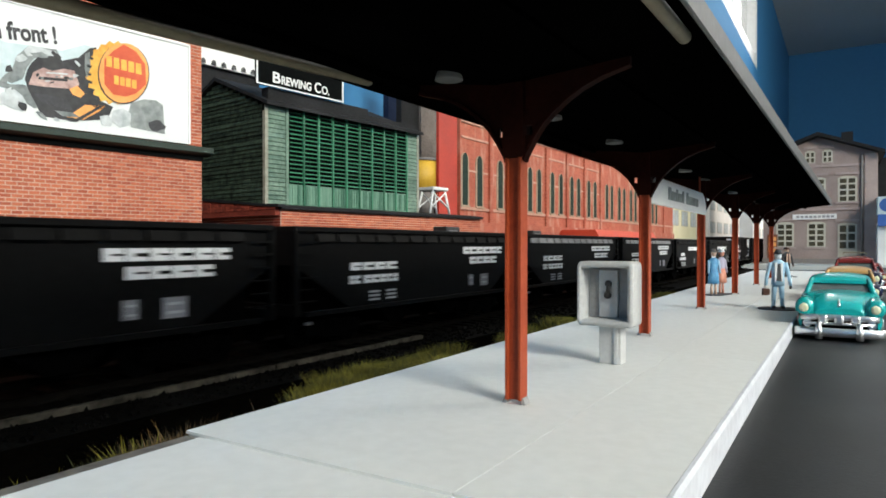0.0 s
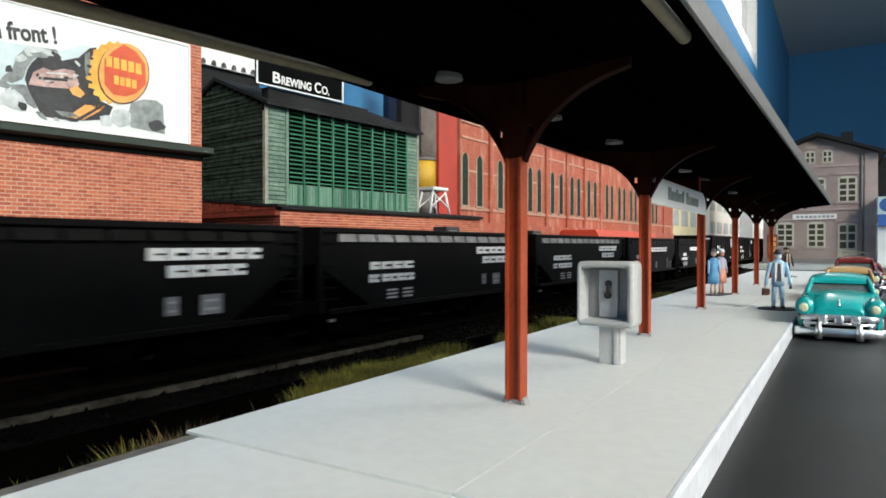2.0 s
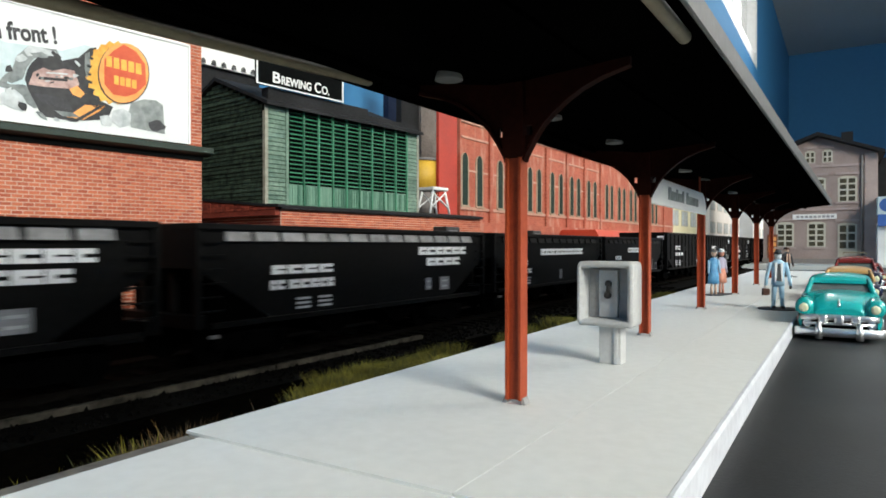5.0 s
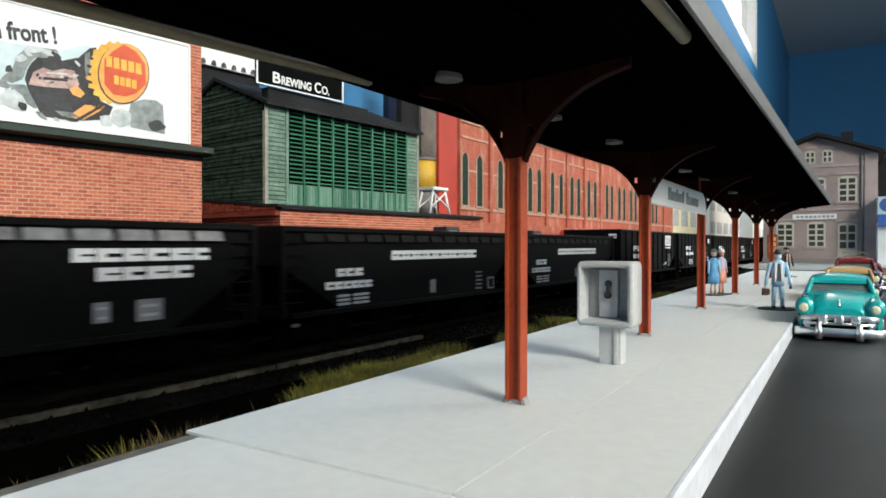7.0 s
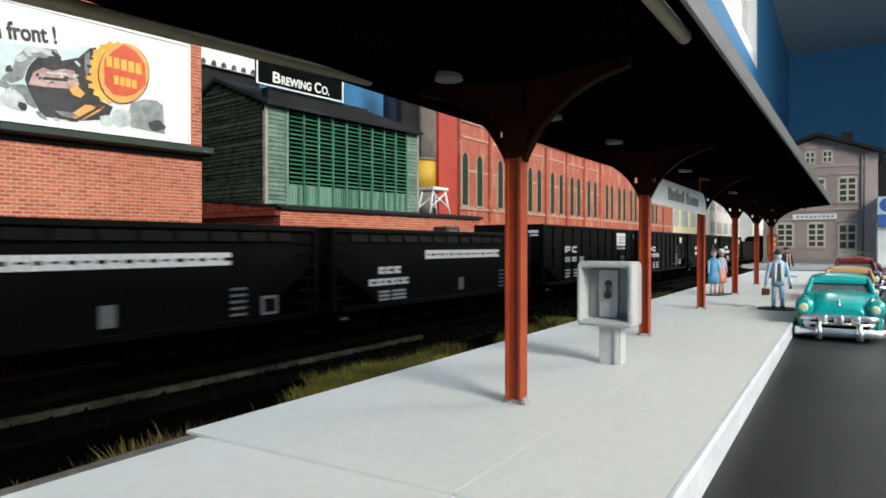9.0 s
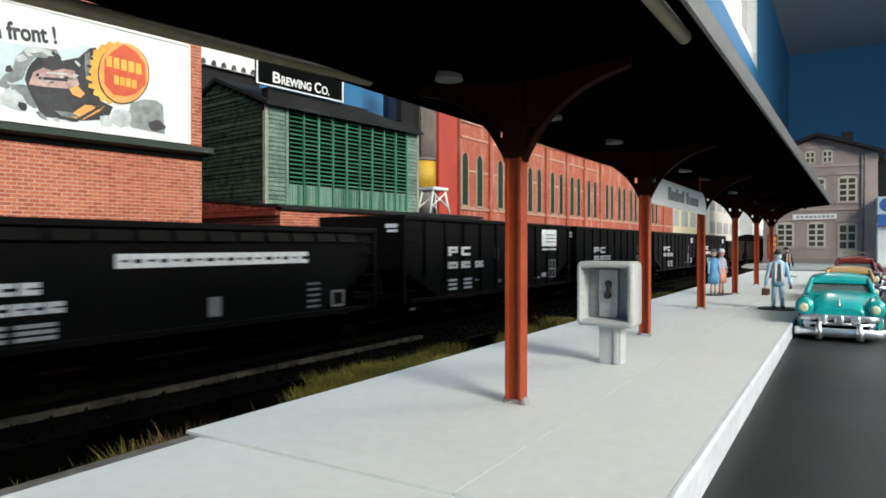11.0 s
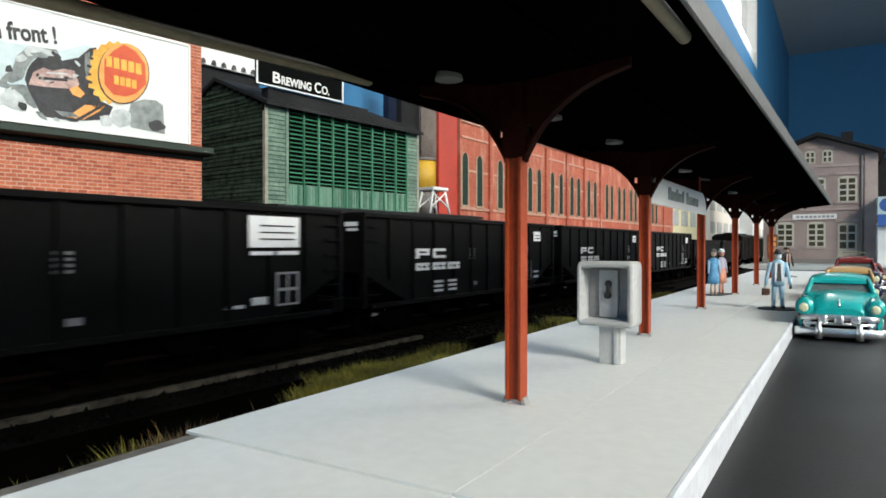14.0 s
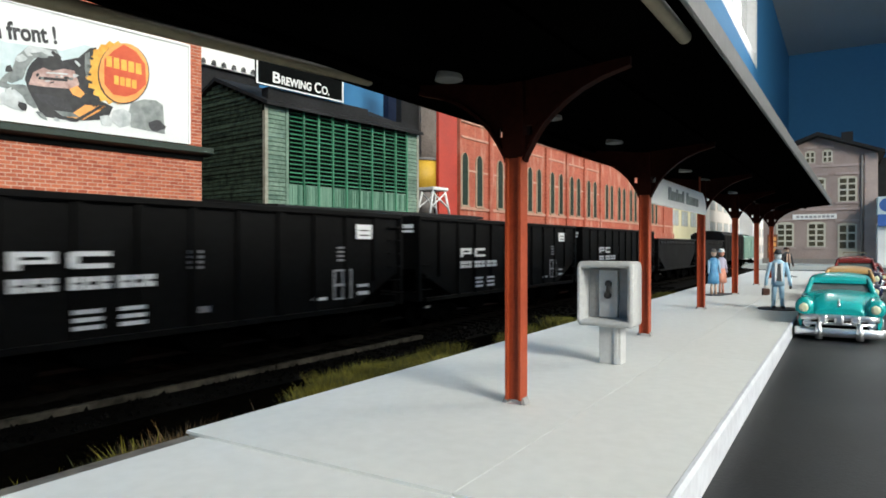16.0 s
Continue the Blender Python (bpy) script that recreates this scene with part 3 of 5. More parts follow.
rings = [[(x, 0.24, z) for x, z in outer], [(x * 1.0, -0.2, z) for x, z in outer], [(x * 0.98, -0.24, 1.15 + (z - 1.15) * 0.98) for x, z in outer], [(x, -0.24, z) for x, z in inner], [(x * 0.97, 0.12, 1.15 + (z - 1.15) * 0.97) for x, z in inner]]
loft(bm, rings)
part("hood", bm, BOOTH, phone)
bm = bmesh.new()
box(bm, -0.18, 0.14, 0.02, 0.115, 0.74, 1.54)
soften(bm, 0.02)
part("telephone_panel", bm, BOOTH, phone)
for a, b in ((-0.36, -0.18), (0.15, 0.34)):
    bm = bmesh.new()
    box(bm, a, b, 0.09, 0.115, 0.74, 1.54)
    part("side_panel", bm, BOOTH_IN, phone)
bm = bmesh.new()
rod(bm, (-0.02, -0.02, 1.13), (0.0, -0.02, 1.3), 0.035, 8)
bmesh.ops.create_uvsphere(bm, u_segments=10, v_segments=6, radius=0.065, matrix=Matrix.Translation((-0.02, -0.01, 1.12)))
bmesh.ops.create_uvsphere(bm, u_segments=10, v_segments=6, radius=0.06, matrix=Matrix.Translation((-0.01, -0.01, 1.31)))
part("handset", bm, PLASTIC_BLACK, phone, "black telephone handset")


# ---- bricks ----
def brick_face(parent, y0, y1, z0, z1, x, mat, pick=None, bl=0.25, bh=0.1, gap=0.02):
    """Rows of proud bricks on the plane x (front towards +x); those inside pick (y0, y1, z0, z1) are parts."""
    verts, faces, shared = [], [], None
    for r in range(int((z1 - z0) / bh)):
        z, y = z0 + r * bh, y0 - (bl / 2 if r % 2 else 0)
        while y < y1 - 0.02:
            a, b = max(y, y0) + gap / 2, min(y + bl, y1) - gap / 2
            if b - a > 0.03:
                p = x + 0.016 + random.uniform(-0.005, 0.005)
                full = b - a > bl - gap - 1e-4
                if pick and full and pick[0] < a < pick[1] and pick[2] < z < pick[3]:
                    if shared is None:
                        bm = bmesh.new()
                        box(bm, -0.04, 0, 0, bl - gap, 0, bh - gap)
                        shared = part("brick", bm, mat, parent, at=(p, a, z + gap / 2))
                    else:
                        share(shared, (p, a, z + gap / 2), parent)
                else:
                    i = len(verts)
                    c, e = z + gap / 2, z + bh - gap / 2
                    verts += [(x - 0.02, a, c), (x - 0.02, b, c), (x - 0.02, b, e), (x - 0.02, a, e), (p, a, c), (p, b, c), (p, b, e), (p, a, e)]
                    faces += [(i + 4, i + 5, i + 6, i + 7), (i, i + 1, i + 5, i + 4), (i + 2, i + 3, i + 7, i + 6), (i + 1, i + 2, i + 6, i + 5), (i + 3, i, i + 4, i + 7)]
            y += bl
    me = bpy.data.meshes.new("brickwork")
    me.from_pydata([[c * S for c in v] for v in verts], [], faces)
    me.materials.append(mat)
    ob = new("brickwork", me)
    ob.parent = parent
    return tagged(ob, "courses of red brick", kind="stuff")


# ---- brick warehouse with the painted billboard ----
ware = thing("brick_warehouse", (-16.5, 12.85, 0), -8, "red brick warehouse wall beside the track with a green ledge", "building")
bm = bmesh.new()
box(bm, -7, 0, -17, 0, GZ, 9.2)
part("wall", bm, MORTAR, ware)
brick_face(ware, -9.0, 0, -0.1, 9.0, 0.0, BRICK, (-3.2, -0.05, 2.65, 4.55), gap=0.026)
# dark band added at the wall's foot for the shade behind the train
bm = bmesh.new()
box(bm, 0, 0.08, -17, 0, GZ, -0.1)
part("plinth", bm, ROOF_GREY, ware, "added dark band low on the wall, standing in for shade")
bm = bmesh.new()
prism(bm, [(0, 4.60), (0.24, 4.66), (0.30, 4.70), (0.30, 4.86), (0, 4.90)], "y", -17, 0.22)
part("ledge", bm, LEDGE_GREEN, ware, "dark green projecting ledge")
# dark strip added for the shadow below the ledge
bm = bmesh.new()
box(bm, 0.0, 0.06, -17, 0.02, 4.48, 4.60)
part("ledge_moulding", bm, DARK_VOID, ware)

board = thing("billboard", (-16.5, 12.85, 0), -8, "white poster billboard showing a dark bottle with an orange cap", "billboard")
BY0, BY1, BZ0, BZ1 = -9.6, -0.47, 4.92, 7.83
bm = bmesh.new()
box(bm, 0.03, 0.13, BY0, BY1, BZ0, BZ1)
part("panel", bm, PAPER, board)
for a, b, c, e in ((BY0, BY1, BZ1 - 0.05, BZ1 + 0.02), (BY1 - 0.03, BY1 + 0.03, BZ0, BZ1)):
    bm = bmesh.new()
    box(bm, 0.02, 0.16, a, b, c, e)
    part("frame_strip", bm, WHITE, board)


def ink(name, pts, lift, mat, label=""):
    """A printed shape on the poster, (y, z) from the poster's lower outer corner."""
    bm = bmesh.new()
    prism(bm, [(BY1 + u, BZ0 + v) for u, v in pts], "x", 0.13, 0.13 + 0.004 * lift)
    return part(name, bm, mat, board, label)


def blob(cu, cv, ru, rv, n=18, rough=0.12, turn=0.0, seed=0):
    rnd = random.Random(seed)
    out = []
    for k in range(n):
        a = 2 * math.pi * k / n
        q = 1 + rnd.uniform(-rough, rough)
        u, v = ru * q * math.cos(a), rv * q * math.sin(a)
        out.append((cu + u * math.cos(turn) - v * math.sin(turn), cv + u * math.sin(turn) + v * math.cos(turn)))
    return out


# poster art: bottle breaking through paper, cap, headline
ink("tint", [(-5.45, 2.15), (-4.67, 1.88), (-4.07, 1.93), (-3.43, 1.96), (-2.89, 2.24), (-2.61, 2.21), (-2.89, 1.65), (-3.43, 1.25), (-4.07, 0.84), (-5.46, 0.72)], 1, PAPER_BLUE)
ink("cloud", [(-4.19, 1.9), (-3.56, 1.96), (-3.45, 1.76), (-3.82, 1.73), (-4.07, 1.62), (-4.22, 1.37), (-4.31, 1.07), (-4.55, 0.92), (-4.73, 0.99), (-4.53, 1.3), (-4.43, 1.62)], 2, INK_GREY)
ink("cloud", [(-4.16, 1.93), (-3.88, 1.92), (-3.58, 1.9), (-3.51, 1.8), (-3.94, 1.73), (-4.21, 1.65), (-4.29, 1.77)], 3, INK_PALE)
ink("cloud", [(-4.77, 0.65), (-4.49, 0.79), (-4.32, 0.66), (-4.22, 0.47), (-4.32, 0.28), (-4.56, 0.32), (-4.7, 0.39), (-4.86, 0.33), (-4.9, 0.53)], 3, INK_PALE)
ink("torn_edge", [(-4.84, 0.97), (-4.58, 0.89), (-4.31, 0.94), (-4.04, 0.88), (-3.88, 0.46), (-4.07, 0.4), (-4.34, 0.55), (-4.55, 0.76), (-4.85, 0.81)], 2, INK_GREY)
ink("shade", [(-1.69, 0.94), (-1.34, 1.09), (-1.01, 1.12), (-0.8, 1.02), (-0.74, 0.2), (-1.7, 0.26), (-1.79, 0.57)], 2, INK_GREY)
ink("cloud", [(-2.18, 0.64), (-1.91, 0.75), (-1.7, 0.63), (-1.73, 0.31), (-2, 0.21), (-2.24, 0.36)], 4, INK_PALE)
ink("cloud", [(-2.53, 0.44), (-2.32, 0.5), (-2.18, 0.37), (-2.24, 0.21), (-2.47, 0.21)], 4, INK_PALE)
ink("bottle", [(-4.13, 1.5), (-3.94, 1.73), (-3.56, 1.79), (-3.43, 1.71), (-3.03, 1.88), (-2.78, 2.17), (-2.58, 2.16), (-2.47, 0.84), (-2.18, 0.74), (-2.33, 0.38), (-2.89, 0.27), (-3.41, 0.22), (-3.9, 0.23), (-4.02, 0.49), (-4.19, 0.82), (-4.27, 1.08), (-4.22, 1.31)], 3, INK, "dark bottle")
ink("glint", [(-4.07, 0.76), (-3.77, 0.79), (-3.3, 0.73), (-3.19, 0.48), (-3.56, 0.51), (-3.92, 0.59)], 4, VEST)
ink("label_patch", [(-4.09, 1.28), (-3.87, 1.44), (-3.66, 1.4), (-3.4, 1.51), (-3.14, 1.51), (-3.03, 1.18), (-3.16, 1.04), (-3.51, 1), (-3.84, 0.97), (-4.19, 0.96)], 4, INK_PINK)
ink("label_patch", [(-3.27, 1.02), (-3.08, 1.14), (-2.89, 0.97), (-3, 0.84), (-3.19, 0.89)], 5, INK_ORANGE)
ink("label_bar", [(-3.98, 1.13), (-3.96, 1.2), (-3.3, 1.27), (-3.32, 1.2)], 5, INK)
ink("label_bar", [(-3.8, 1.31), (-3.79, 1.35), (-3.3, 1.41), (-3.31, 1.37)], 5, INK_PALE)
ink("band", [(-3.38, 0.25), (-2.89, 0.68), (-2.38, 0.73), (-2.5, 0.59), (-2.92, 0.29)], 4, INK_ORANGE, "orange neck band")
ink("band", [(-3.14, 0.26), (-2.53, 0.71), (-2.44, 0.71), (-2.98, 0.28)], 5, INK)
ink("neck", [(-3.03, 1.85), (-2.78, 2.17), (-2.61, 2.24), (-2.58, 0.88), (-2.24, 0.7), (-2.53, 0.59), (-2.89, 0.77), (-3.03, 1.18)], 4, INK)
ink("glint", [(-3.62, 0.42), (-3.19, 0.43), (-3.03, 0.33), (-3.43, 0.3)], 6, INK_GREY)
ink("glint", [(-2.89, 2), (-2.78, 2.08), (-2.75, 1.68), (-2.85, 1.36), (-2.9, 1.64)], 6, INK_GREY)
for k in range(16):
    a = 2 * math.pi * k / 16 + random.uniform(-0.1, 0.1)
    u, v = -3.55 + 1.12 * math.cos(a), 1.0 + 0.80 * math.sin(a)
    if u < -2.9 and -5.4 < u and 0.15 < v < 2.1:
        ink("torn_shard", blob(u, v, random.uniform(0.08, 0.2), random.uniform(0.04, 0.11), 7, 0.4, a + 1.2, k), 6, (INK_PALE, INK, INK_GREY)[k % 3])
for k in range(9):
    ink("label_mark", blob(-4.0 + 0.11 * k, 1.08 + 0.03 * k + random.uniform(-0.06, 0.16), random.uniform(0.03, 0.08), random.uniform(0.02, 0.05), 6, 0.4, 0.3, k + 40), 6, (INK, INK_GREY, INK_PALE)[k % 3])
ink("shade", blob(-1.0, 0.40, 0.26, 0.15, 12, 0.2, 0.1, 78), 4, VEST)
ink("cap_rim", [(-1.46, 1.81), (-1.39, 1.68), (-1.5, 1.55), (-1.47, 1.4), (-1.6, 1.31), (-1.62, 1.15), (-1.76, 1.11), (-1.81, 0.95), (-1.95, 0.96), (-2.04, 0.83), (-2.16, 0.89), (-2.28, 0.79), (-2.37, 0.89), (-2.5, 0.84), (-2.55, 0.96), (-2.68, 0.96), (-2.7, 1.11), (-2.81, 1.15), (-2.79, 1.3), (-2.88, 1.39), (-2.82, 1.53), (-2.88, 1.65), (-2.79, 1.77), (-2.81, 1.91), (-2.69, 2), (-2.68, 2.16), (-2.55, 2.2), (-2.49, 2.35), (-2.37, 2.36), (-2.27, 2.49), (-2.16, 2.44), (-2.04, 2.55), (-1.95, 2.45), (-1.81, 2.52), (-1.75, 2.39), (-1.61, 2.4), (-1.6, 2.25), (-1.47, 2.21), (-1.5, 2.05), (-1.39, 1.96)], 5, INK_YELLOW, "yellow crimped cap rim")
ink("crimp", [(-2.79, 1.96), (-2.68, 1.94), (-2.69, 1.88), (-2.8, 1.89)], 6, INK)
ink("crimp", [(-2.83, 1.75), (-2.72, 1.73), (-2.74, 1.66), (-2.85, 1.67)], 6, INK)
ink("crimp", [(-2.85, 1.54), (-2.74, 1.52), (-2.75, 1.46), (-2.86, 1.46)], 6, INK)
ink("crimp", [(-2.82, 1.34), (-2.71, 1.32), (-2.72, 1.25), (-2.83, 1.26)], 6, INK)
ink("crimp", [(-2.77, 1.14), (-2.65, 1.12), (-2.67, 1.06), (-2.78, 1.07)], 6, INK)
ink("crimp", [(-2.68, 0.98), (-2.57, 0.95), (-2.58, 0.89), (-2.7, 0.9)], 6, INK)
ink("cap_edge", [(-1.19, 1.83), (-1.21, 1.62), (-1.27, 1.42), (-1.38, 1.23), (-1.51, 1.07), (-1.66, 0.95), (-1.82, 0.88), (-1.99, 0.85), (-2.15, 0.87), (-2.3, 0.94), (-2.42, 1.04), (-2.51, 1.19), (-2.56, 1.36), (-2.58, 1.55), (-2.56, 1.74), (-2.5, 1.94), (-2.41, 2.12), (-2.29, 2.28), (-2.15, 2.4), (-1.99, 2.49), (-1.82, 2.53), (-1.65, 2.52), (-1.5, 2.46), (-1.37, 2.35), (-1.27, 2.21), (-1.21, 2.03)], 6, INK)
ink("cap_face", [(-1.22, 1.84), (-1.24, 1.63), (-1.3, 1.43), (-1.4, 1.25), (-1.52, 1.1), (-1.67, 0.98), (-1.83, 0.91), (-1.99, 0.88), (-2.14, 0.9), (-2.28, 0.97), (-2.39, 1.07), (-2.48, 1.22), (-2.53, 1.38), (-2.55, 1.57), (-2.53, 1.76), (-2.48, 1.95), (-2.39, 2.13), (-2.28, 2.28), (-2.14, 2.41), (-1.98, 2.49), (-1.82, 2.53), (-1.67, 2.52), (-1.52, 2.46), (-1.4, 2.35), (-1.3, 2.21), (-1.24, 2.04)], 7, INK_ORANGE, "orange cap face")
ink("cap_emblem", [(-2.41, 1.96), (-2.17, 2.25), (-1.9, 2.48), (-1.57, 2.36), (-1.32, 2.07), (-1.29, 1.51), (-1.57, 1.21), (-1.85, 1.07), (-2.18, 1.07), (-2.41, 1.3)], 8, INK_RED, "red emblem")
ink("letter_bar", [(-2.36, 2.07), (-2.22, 2.08), (-2.21, 1.79), (-2.36, 1.79)], 9, INK_YELLOW)
ink("letter_bar", [(-2.17, 2.07), (-2.03, 2.07), (-2.02, 1.78), (-2.17, 1.78)], 9, INK_YELLOW)
ink("letter_bar", [(-1.98, 2.06), (-1.83, 2.06), (-1.82, 1.77), (-1.97, 1.77)], 9, INK_YELLOW)
ink("letter_bar", [(-1.78, 2.06), (-1.63, 2.06), (-1.62, 1.76), (-1.78, 1.76)], 9, INK_YELLOW)
ink("letter_bar", [(-1.58, 2.05), (-1.43, 2.05), (-1.42, 1.75), (-1.58, 1.75)], 9, INK_YELLOW)
ink("letter_bar", [(-2.16, 1.59), (-2.04, 1.59), (-2.04, 1.35), (-2.16, 1.36)], 9, INK_YELLOW)
ink("letter_bar", [(-2, 1.58), (-1.88, 1.58), (-1.88, 1.35), (-2, 1.35)], 9, INK_YELLOW)
ink("letter_bar", [(-1.85, 1.58), (-1.72, 1.58), (-1.72, 1.34), (-1.85, 1.35)], 9, INK_YELLOW)
ink("letter_bar", [(-1.69, 1.57), (-1.56, 1.57), (-1.56, 1.33), (-1.69, 1.34)], 9, INK_YELLOW)


# ---- brewery shed on a brick base ----
shed = thing("brewery_shed", (-17.5, 16.32, 0), -7, "green clapboard brewery shed with louvred front on a brick base", "building")
# solid core, near black in place of the shade between the slats
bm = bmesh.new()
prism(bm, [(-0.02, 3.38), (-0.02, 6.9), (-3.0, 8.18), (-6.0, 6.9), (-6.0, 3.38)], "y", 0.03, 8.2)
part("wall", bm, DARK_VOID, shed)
bm = bmesh.new()
box(bm, -8, 0.6, 0.2, 12.3, GZ, 3.22)
part("base", bm, MORTAR, shed, "brick base wall")
# added dark bands again, so the base goes black below the cars
bm = bmesh.new()
box(bm, 0.6, 0.68, 0.2, 12.3, GZ, 2.2)
box(bm, -8, 0.68, 0.12, 0.2, GZ, 2.2)
part("plinth", bm, ROOF_GREY, shed, "added dark band low on the wall, standing in for shade")
brick_face(shed, 0.22, 12.3, 2.2, 3.2, 0.6, BRICK, (0.3, 2.6, 2.6, 3.2))
side = new("base_side")
side.parent = shed
side.location, side.rotation_euler = (0.6 * S, 0.2 * S, 0), (0, 0, radians(-90))
brick_face(side, -8.0, 0.0, 2.2, 3.2, 0.0, BRICK_SHADED)
bm = bmesh.new()
prism(bm, [(0.78, 3.22), (0.78, 3.33), (0.1, 3.42), (-8, 3.42), (-8, 3.22)], "y", 0.1, 12.3)
part("ledge", bm, ROOF_GREY, shed, "dark grey ledge over the brick base")
bm = bmesh.new()
prism(bm, [(0.60, 3.0), (0.60, 3.28), (0.0, 3.33), (-4.4, 3.72), (-4.4, 3.0)], "y", -0.04, 0.16)
part("coping", bm, BRICK_SHADED, shed, "sloping brick coping")
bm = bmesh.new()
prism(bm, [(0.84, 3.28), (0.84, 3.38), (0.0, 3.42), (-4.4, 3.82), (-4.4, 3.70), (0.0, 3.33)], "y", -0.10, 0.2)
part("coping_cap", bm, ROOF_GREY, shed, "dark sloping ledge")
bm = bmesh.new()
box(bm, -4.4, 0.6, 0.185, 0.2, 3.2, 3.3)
part("coping_course", bm, BRICK_SHADED, shed)
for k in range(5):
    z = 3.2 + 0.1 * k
    brick_face(side, -5.0, 0.0 if z < 3.3 else -0.6 - (z + 0.1 - 3.33) / 0.09, z, z + 0.101, 0.25, BRICK_SHADED)
# clapboards on the gable end, in the green with shade painted in
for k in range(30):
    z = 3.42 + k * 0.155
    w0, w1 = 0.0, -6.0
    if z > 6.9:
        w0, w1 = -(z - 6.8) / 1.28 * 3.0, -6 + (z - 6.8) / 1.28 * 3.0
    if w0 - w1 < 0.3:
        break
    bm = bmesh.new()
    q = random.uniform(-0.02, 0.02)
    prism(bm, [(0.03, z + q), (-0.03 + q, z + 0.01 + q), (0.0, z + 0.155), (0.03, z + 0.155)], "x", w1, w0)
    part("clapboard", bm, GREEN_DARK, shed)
bm = bmesh.new()
box(bm, -0.10, 0.05, -0.05, 0.08, 3.4, 6.92)
part("corner_board", bm, TRIM_PALE, shed, "pale weathered corner board")
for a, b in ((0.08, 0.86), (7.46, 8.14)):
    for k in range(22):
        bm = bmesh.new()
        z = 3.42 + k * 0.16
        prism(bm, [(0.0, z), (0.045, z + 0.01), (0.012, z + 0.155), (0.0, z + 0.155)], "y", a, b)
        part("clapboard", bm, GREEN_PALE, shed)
bm = bmesh.new()
box(bm, -0.05, 0.05, 8.14, 8.26, 3.4, 6.92)
part("corner_board", bm, TRIM_PALE, shed)
bm = bmesh.new()
box(bm, 0.0, 0.06, 0.86, 0.98, 3.4, 6.95)
part("post", bm, GREEN_PALE, shed)
BAY = 0.721
bm = bmesh.new()
prism(bm, [(0.012, 0.012), (0.03, 0.012), (0.068, -0.040), (0.05, -0.046)], "y", 0.0, BAY - 0.09)
slat = part("slat", bm, GREEN_MID, shed, at=(0, 1.03, 4.3))
for b in range(9):
    y = 0.98 + b * BAY
    bm = bmesh.new()
    box(bm, 0.0, 0.07, y + BAY - 0.05, y + BAY + 0.03, 3.42, 6.95)
    part("mullion", bm, GREEN_MID, shed)
    bm = bmesh.new()
    box(bm, 0.0, 0.03, y + 0.02, y + BAY - 0.05, 3.42, 4.2)
    low = part("panel", bm, GREEN_PANEL, shed, "streaked green lower panel")
    for q in range(5):
        bm = bmesh.new()
        box(bm, 0.03, 0.04, y + 0.06 + q * 0.12, y + 0.15 + q * 0.12, 3.46, 4.16)
        part("board", bm, GREEN_PANEL, low)
    for k in range(17):
        if b or k:
            share(slat, (0, y + 0.05, 4.32 + k * 0.158), shed)
# eaves, roof and the parapet that carries the sign
bm = bmesh.new()
prism(bm, [(0.30, 6.90), (0.30, 7.02), (-3.0, 8.36), (-6.3, 7.0), (-6.3, 6.88), (-3.0, 8.22)], "y", -0.14, 8.3)
part("roof", bm, ROOF_GREY, shed, "dark grey roof with deep eaves")
bm = bmesh.new()
box(bm, -0.5, -0.1, 0.2, 5.2, 7.1, 7.62)
box(bm, -0.5, -0.1, 5.2, 8.3, 7.1, 7.36)
part("parapet", bm, ROOF_GREY, shed)
# dark strip drawn where the eave's shadow falls
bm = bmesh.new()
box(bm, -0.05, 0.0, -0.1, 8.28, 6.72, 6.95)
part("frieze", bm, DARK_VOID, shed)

brew = thing("brewery_sign", (-17.5, 16.32, 0), -7, "black sign board with white lettering on the shed roof", "sign")
bm = bmesh.new()
box(bm, -0.06, 0.02, -0.4, 3.68, 7.62, 8.75)
part("board", bm, DARK_VOID, brew)
for a, b, c, e in ((-0.4, 3.68, 7.62, 7.67), (-0.4, 3.68, 8.7, 8.75), (-0.4, -0.34, 7.67, 8.7), (3.62, 3.68, 7.67, 8.7)):
    bm = bmesh.new()
    box(bm, 0.02, 0.05, a, b, c, e)
    part("border", bm, WHITE, brew)


def lettering(text, size, width, parent, at, mat, name="lettering", turn=0.0, bold=0.0):
    """Built-in type as thin mesh, standing on a face towards +x, reading along +y."""
    cu = bpy.data.curves.new(name, "FONT")
    cu.body, cu.size, cu.extrude, cu.offset = text, size, 0.006, bold
    tmp = new(name, cu)
    bpy.context.view_layer.update()
    me = bpy.data.meshes.new_from_object(tmp.evaluated_get(bpy.context.evaluated_depsgraph_get()))
    bpy.data.objects.remove(tmp)
    xs = [v.co.x for v in me.vertices]
    k = width / (max(xs) - min(xs))
    x0 = min(xs)
    for v in me.vertices:
        x, y, z = v.co
        u, w = (x - x0) * k, y
        v.co = (z * S, (u * math.cos(turn) - w * math.sin(turn)) * S, (u * math.sin(turn) + w * math.cos(turn)) * S)
    me.materials.append(mat)
    ob = new(name, me)
    ob.parent = parent
    ob.location = [c * S for c in at]
    return ob


for text, size, width, y in (("B", 0.54, 0.34, 0.30), ("REWING", 0.42, 1.38, 0.68), ("C", 0.54, 0.32, 2.22), ("O.", 0.42, 0.38, 2.57)):
    lettering(text, size, width, brew, (0.03, y, 7.79), WHITE, bold=0.01)

lettering("in front !", 0.58, 1.50, board, (0.136, -5.5, BZ0 + 1.93), INK, "headline", radians(7), 0.018)

# brewery block behind the shed
block = thing("brewery_block", (-17.5, 16.32, 0), -7, "dark grey brewery block with a white cornice", "building")
bm = bmesh.new()
box(bm, -12, -6.4, -9, 4.3, GZ, 11.0)
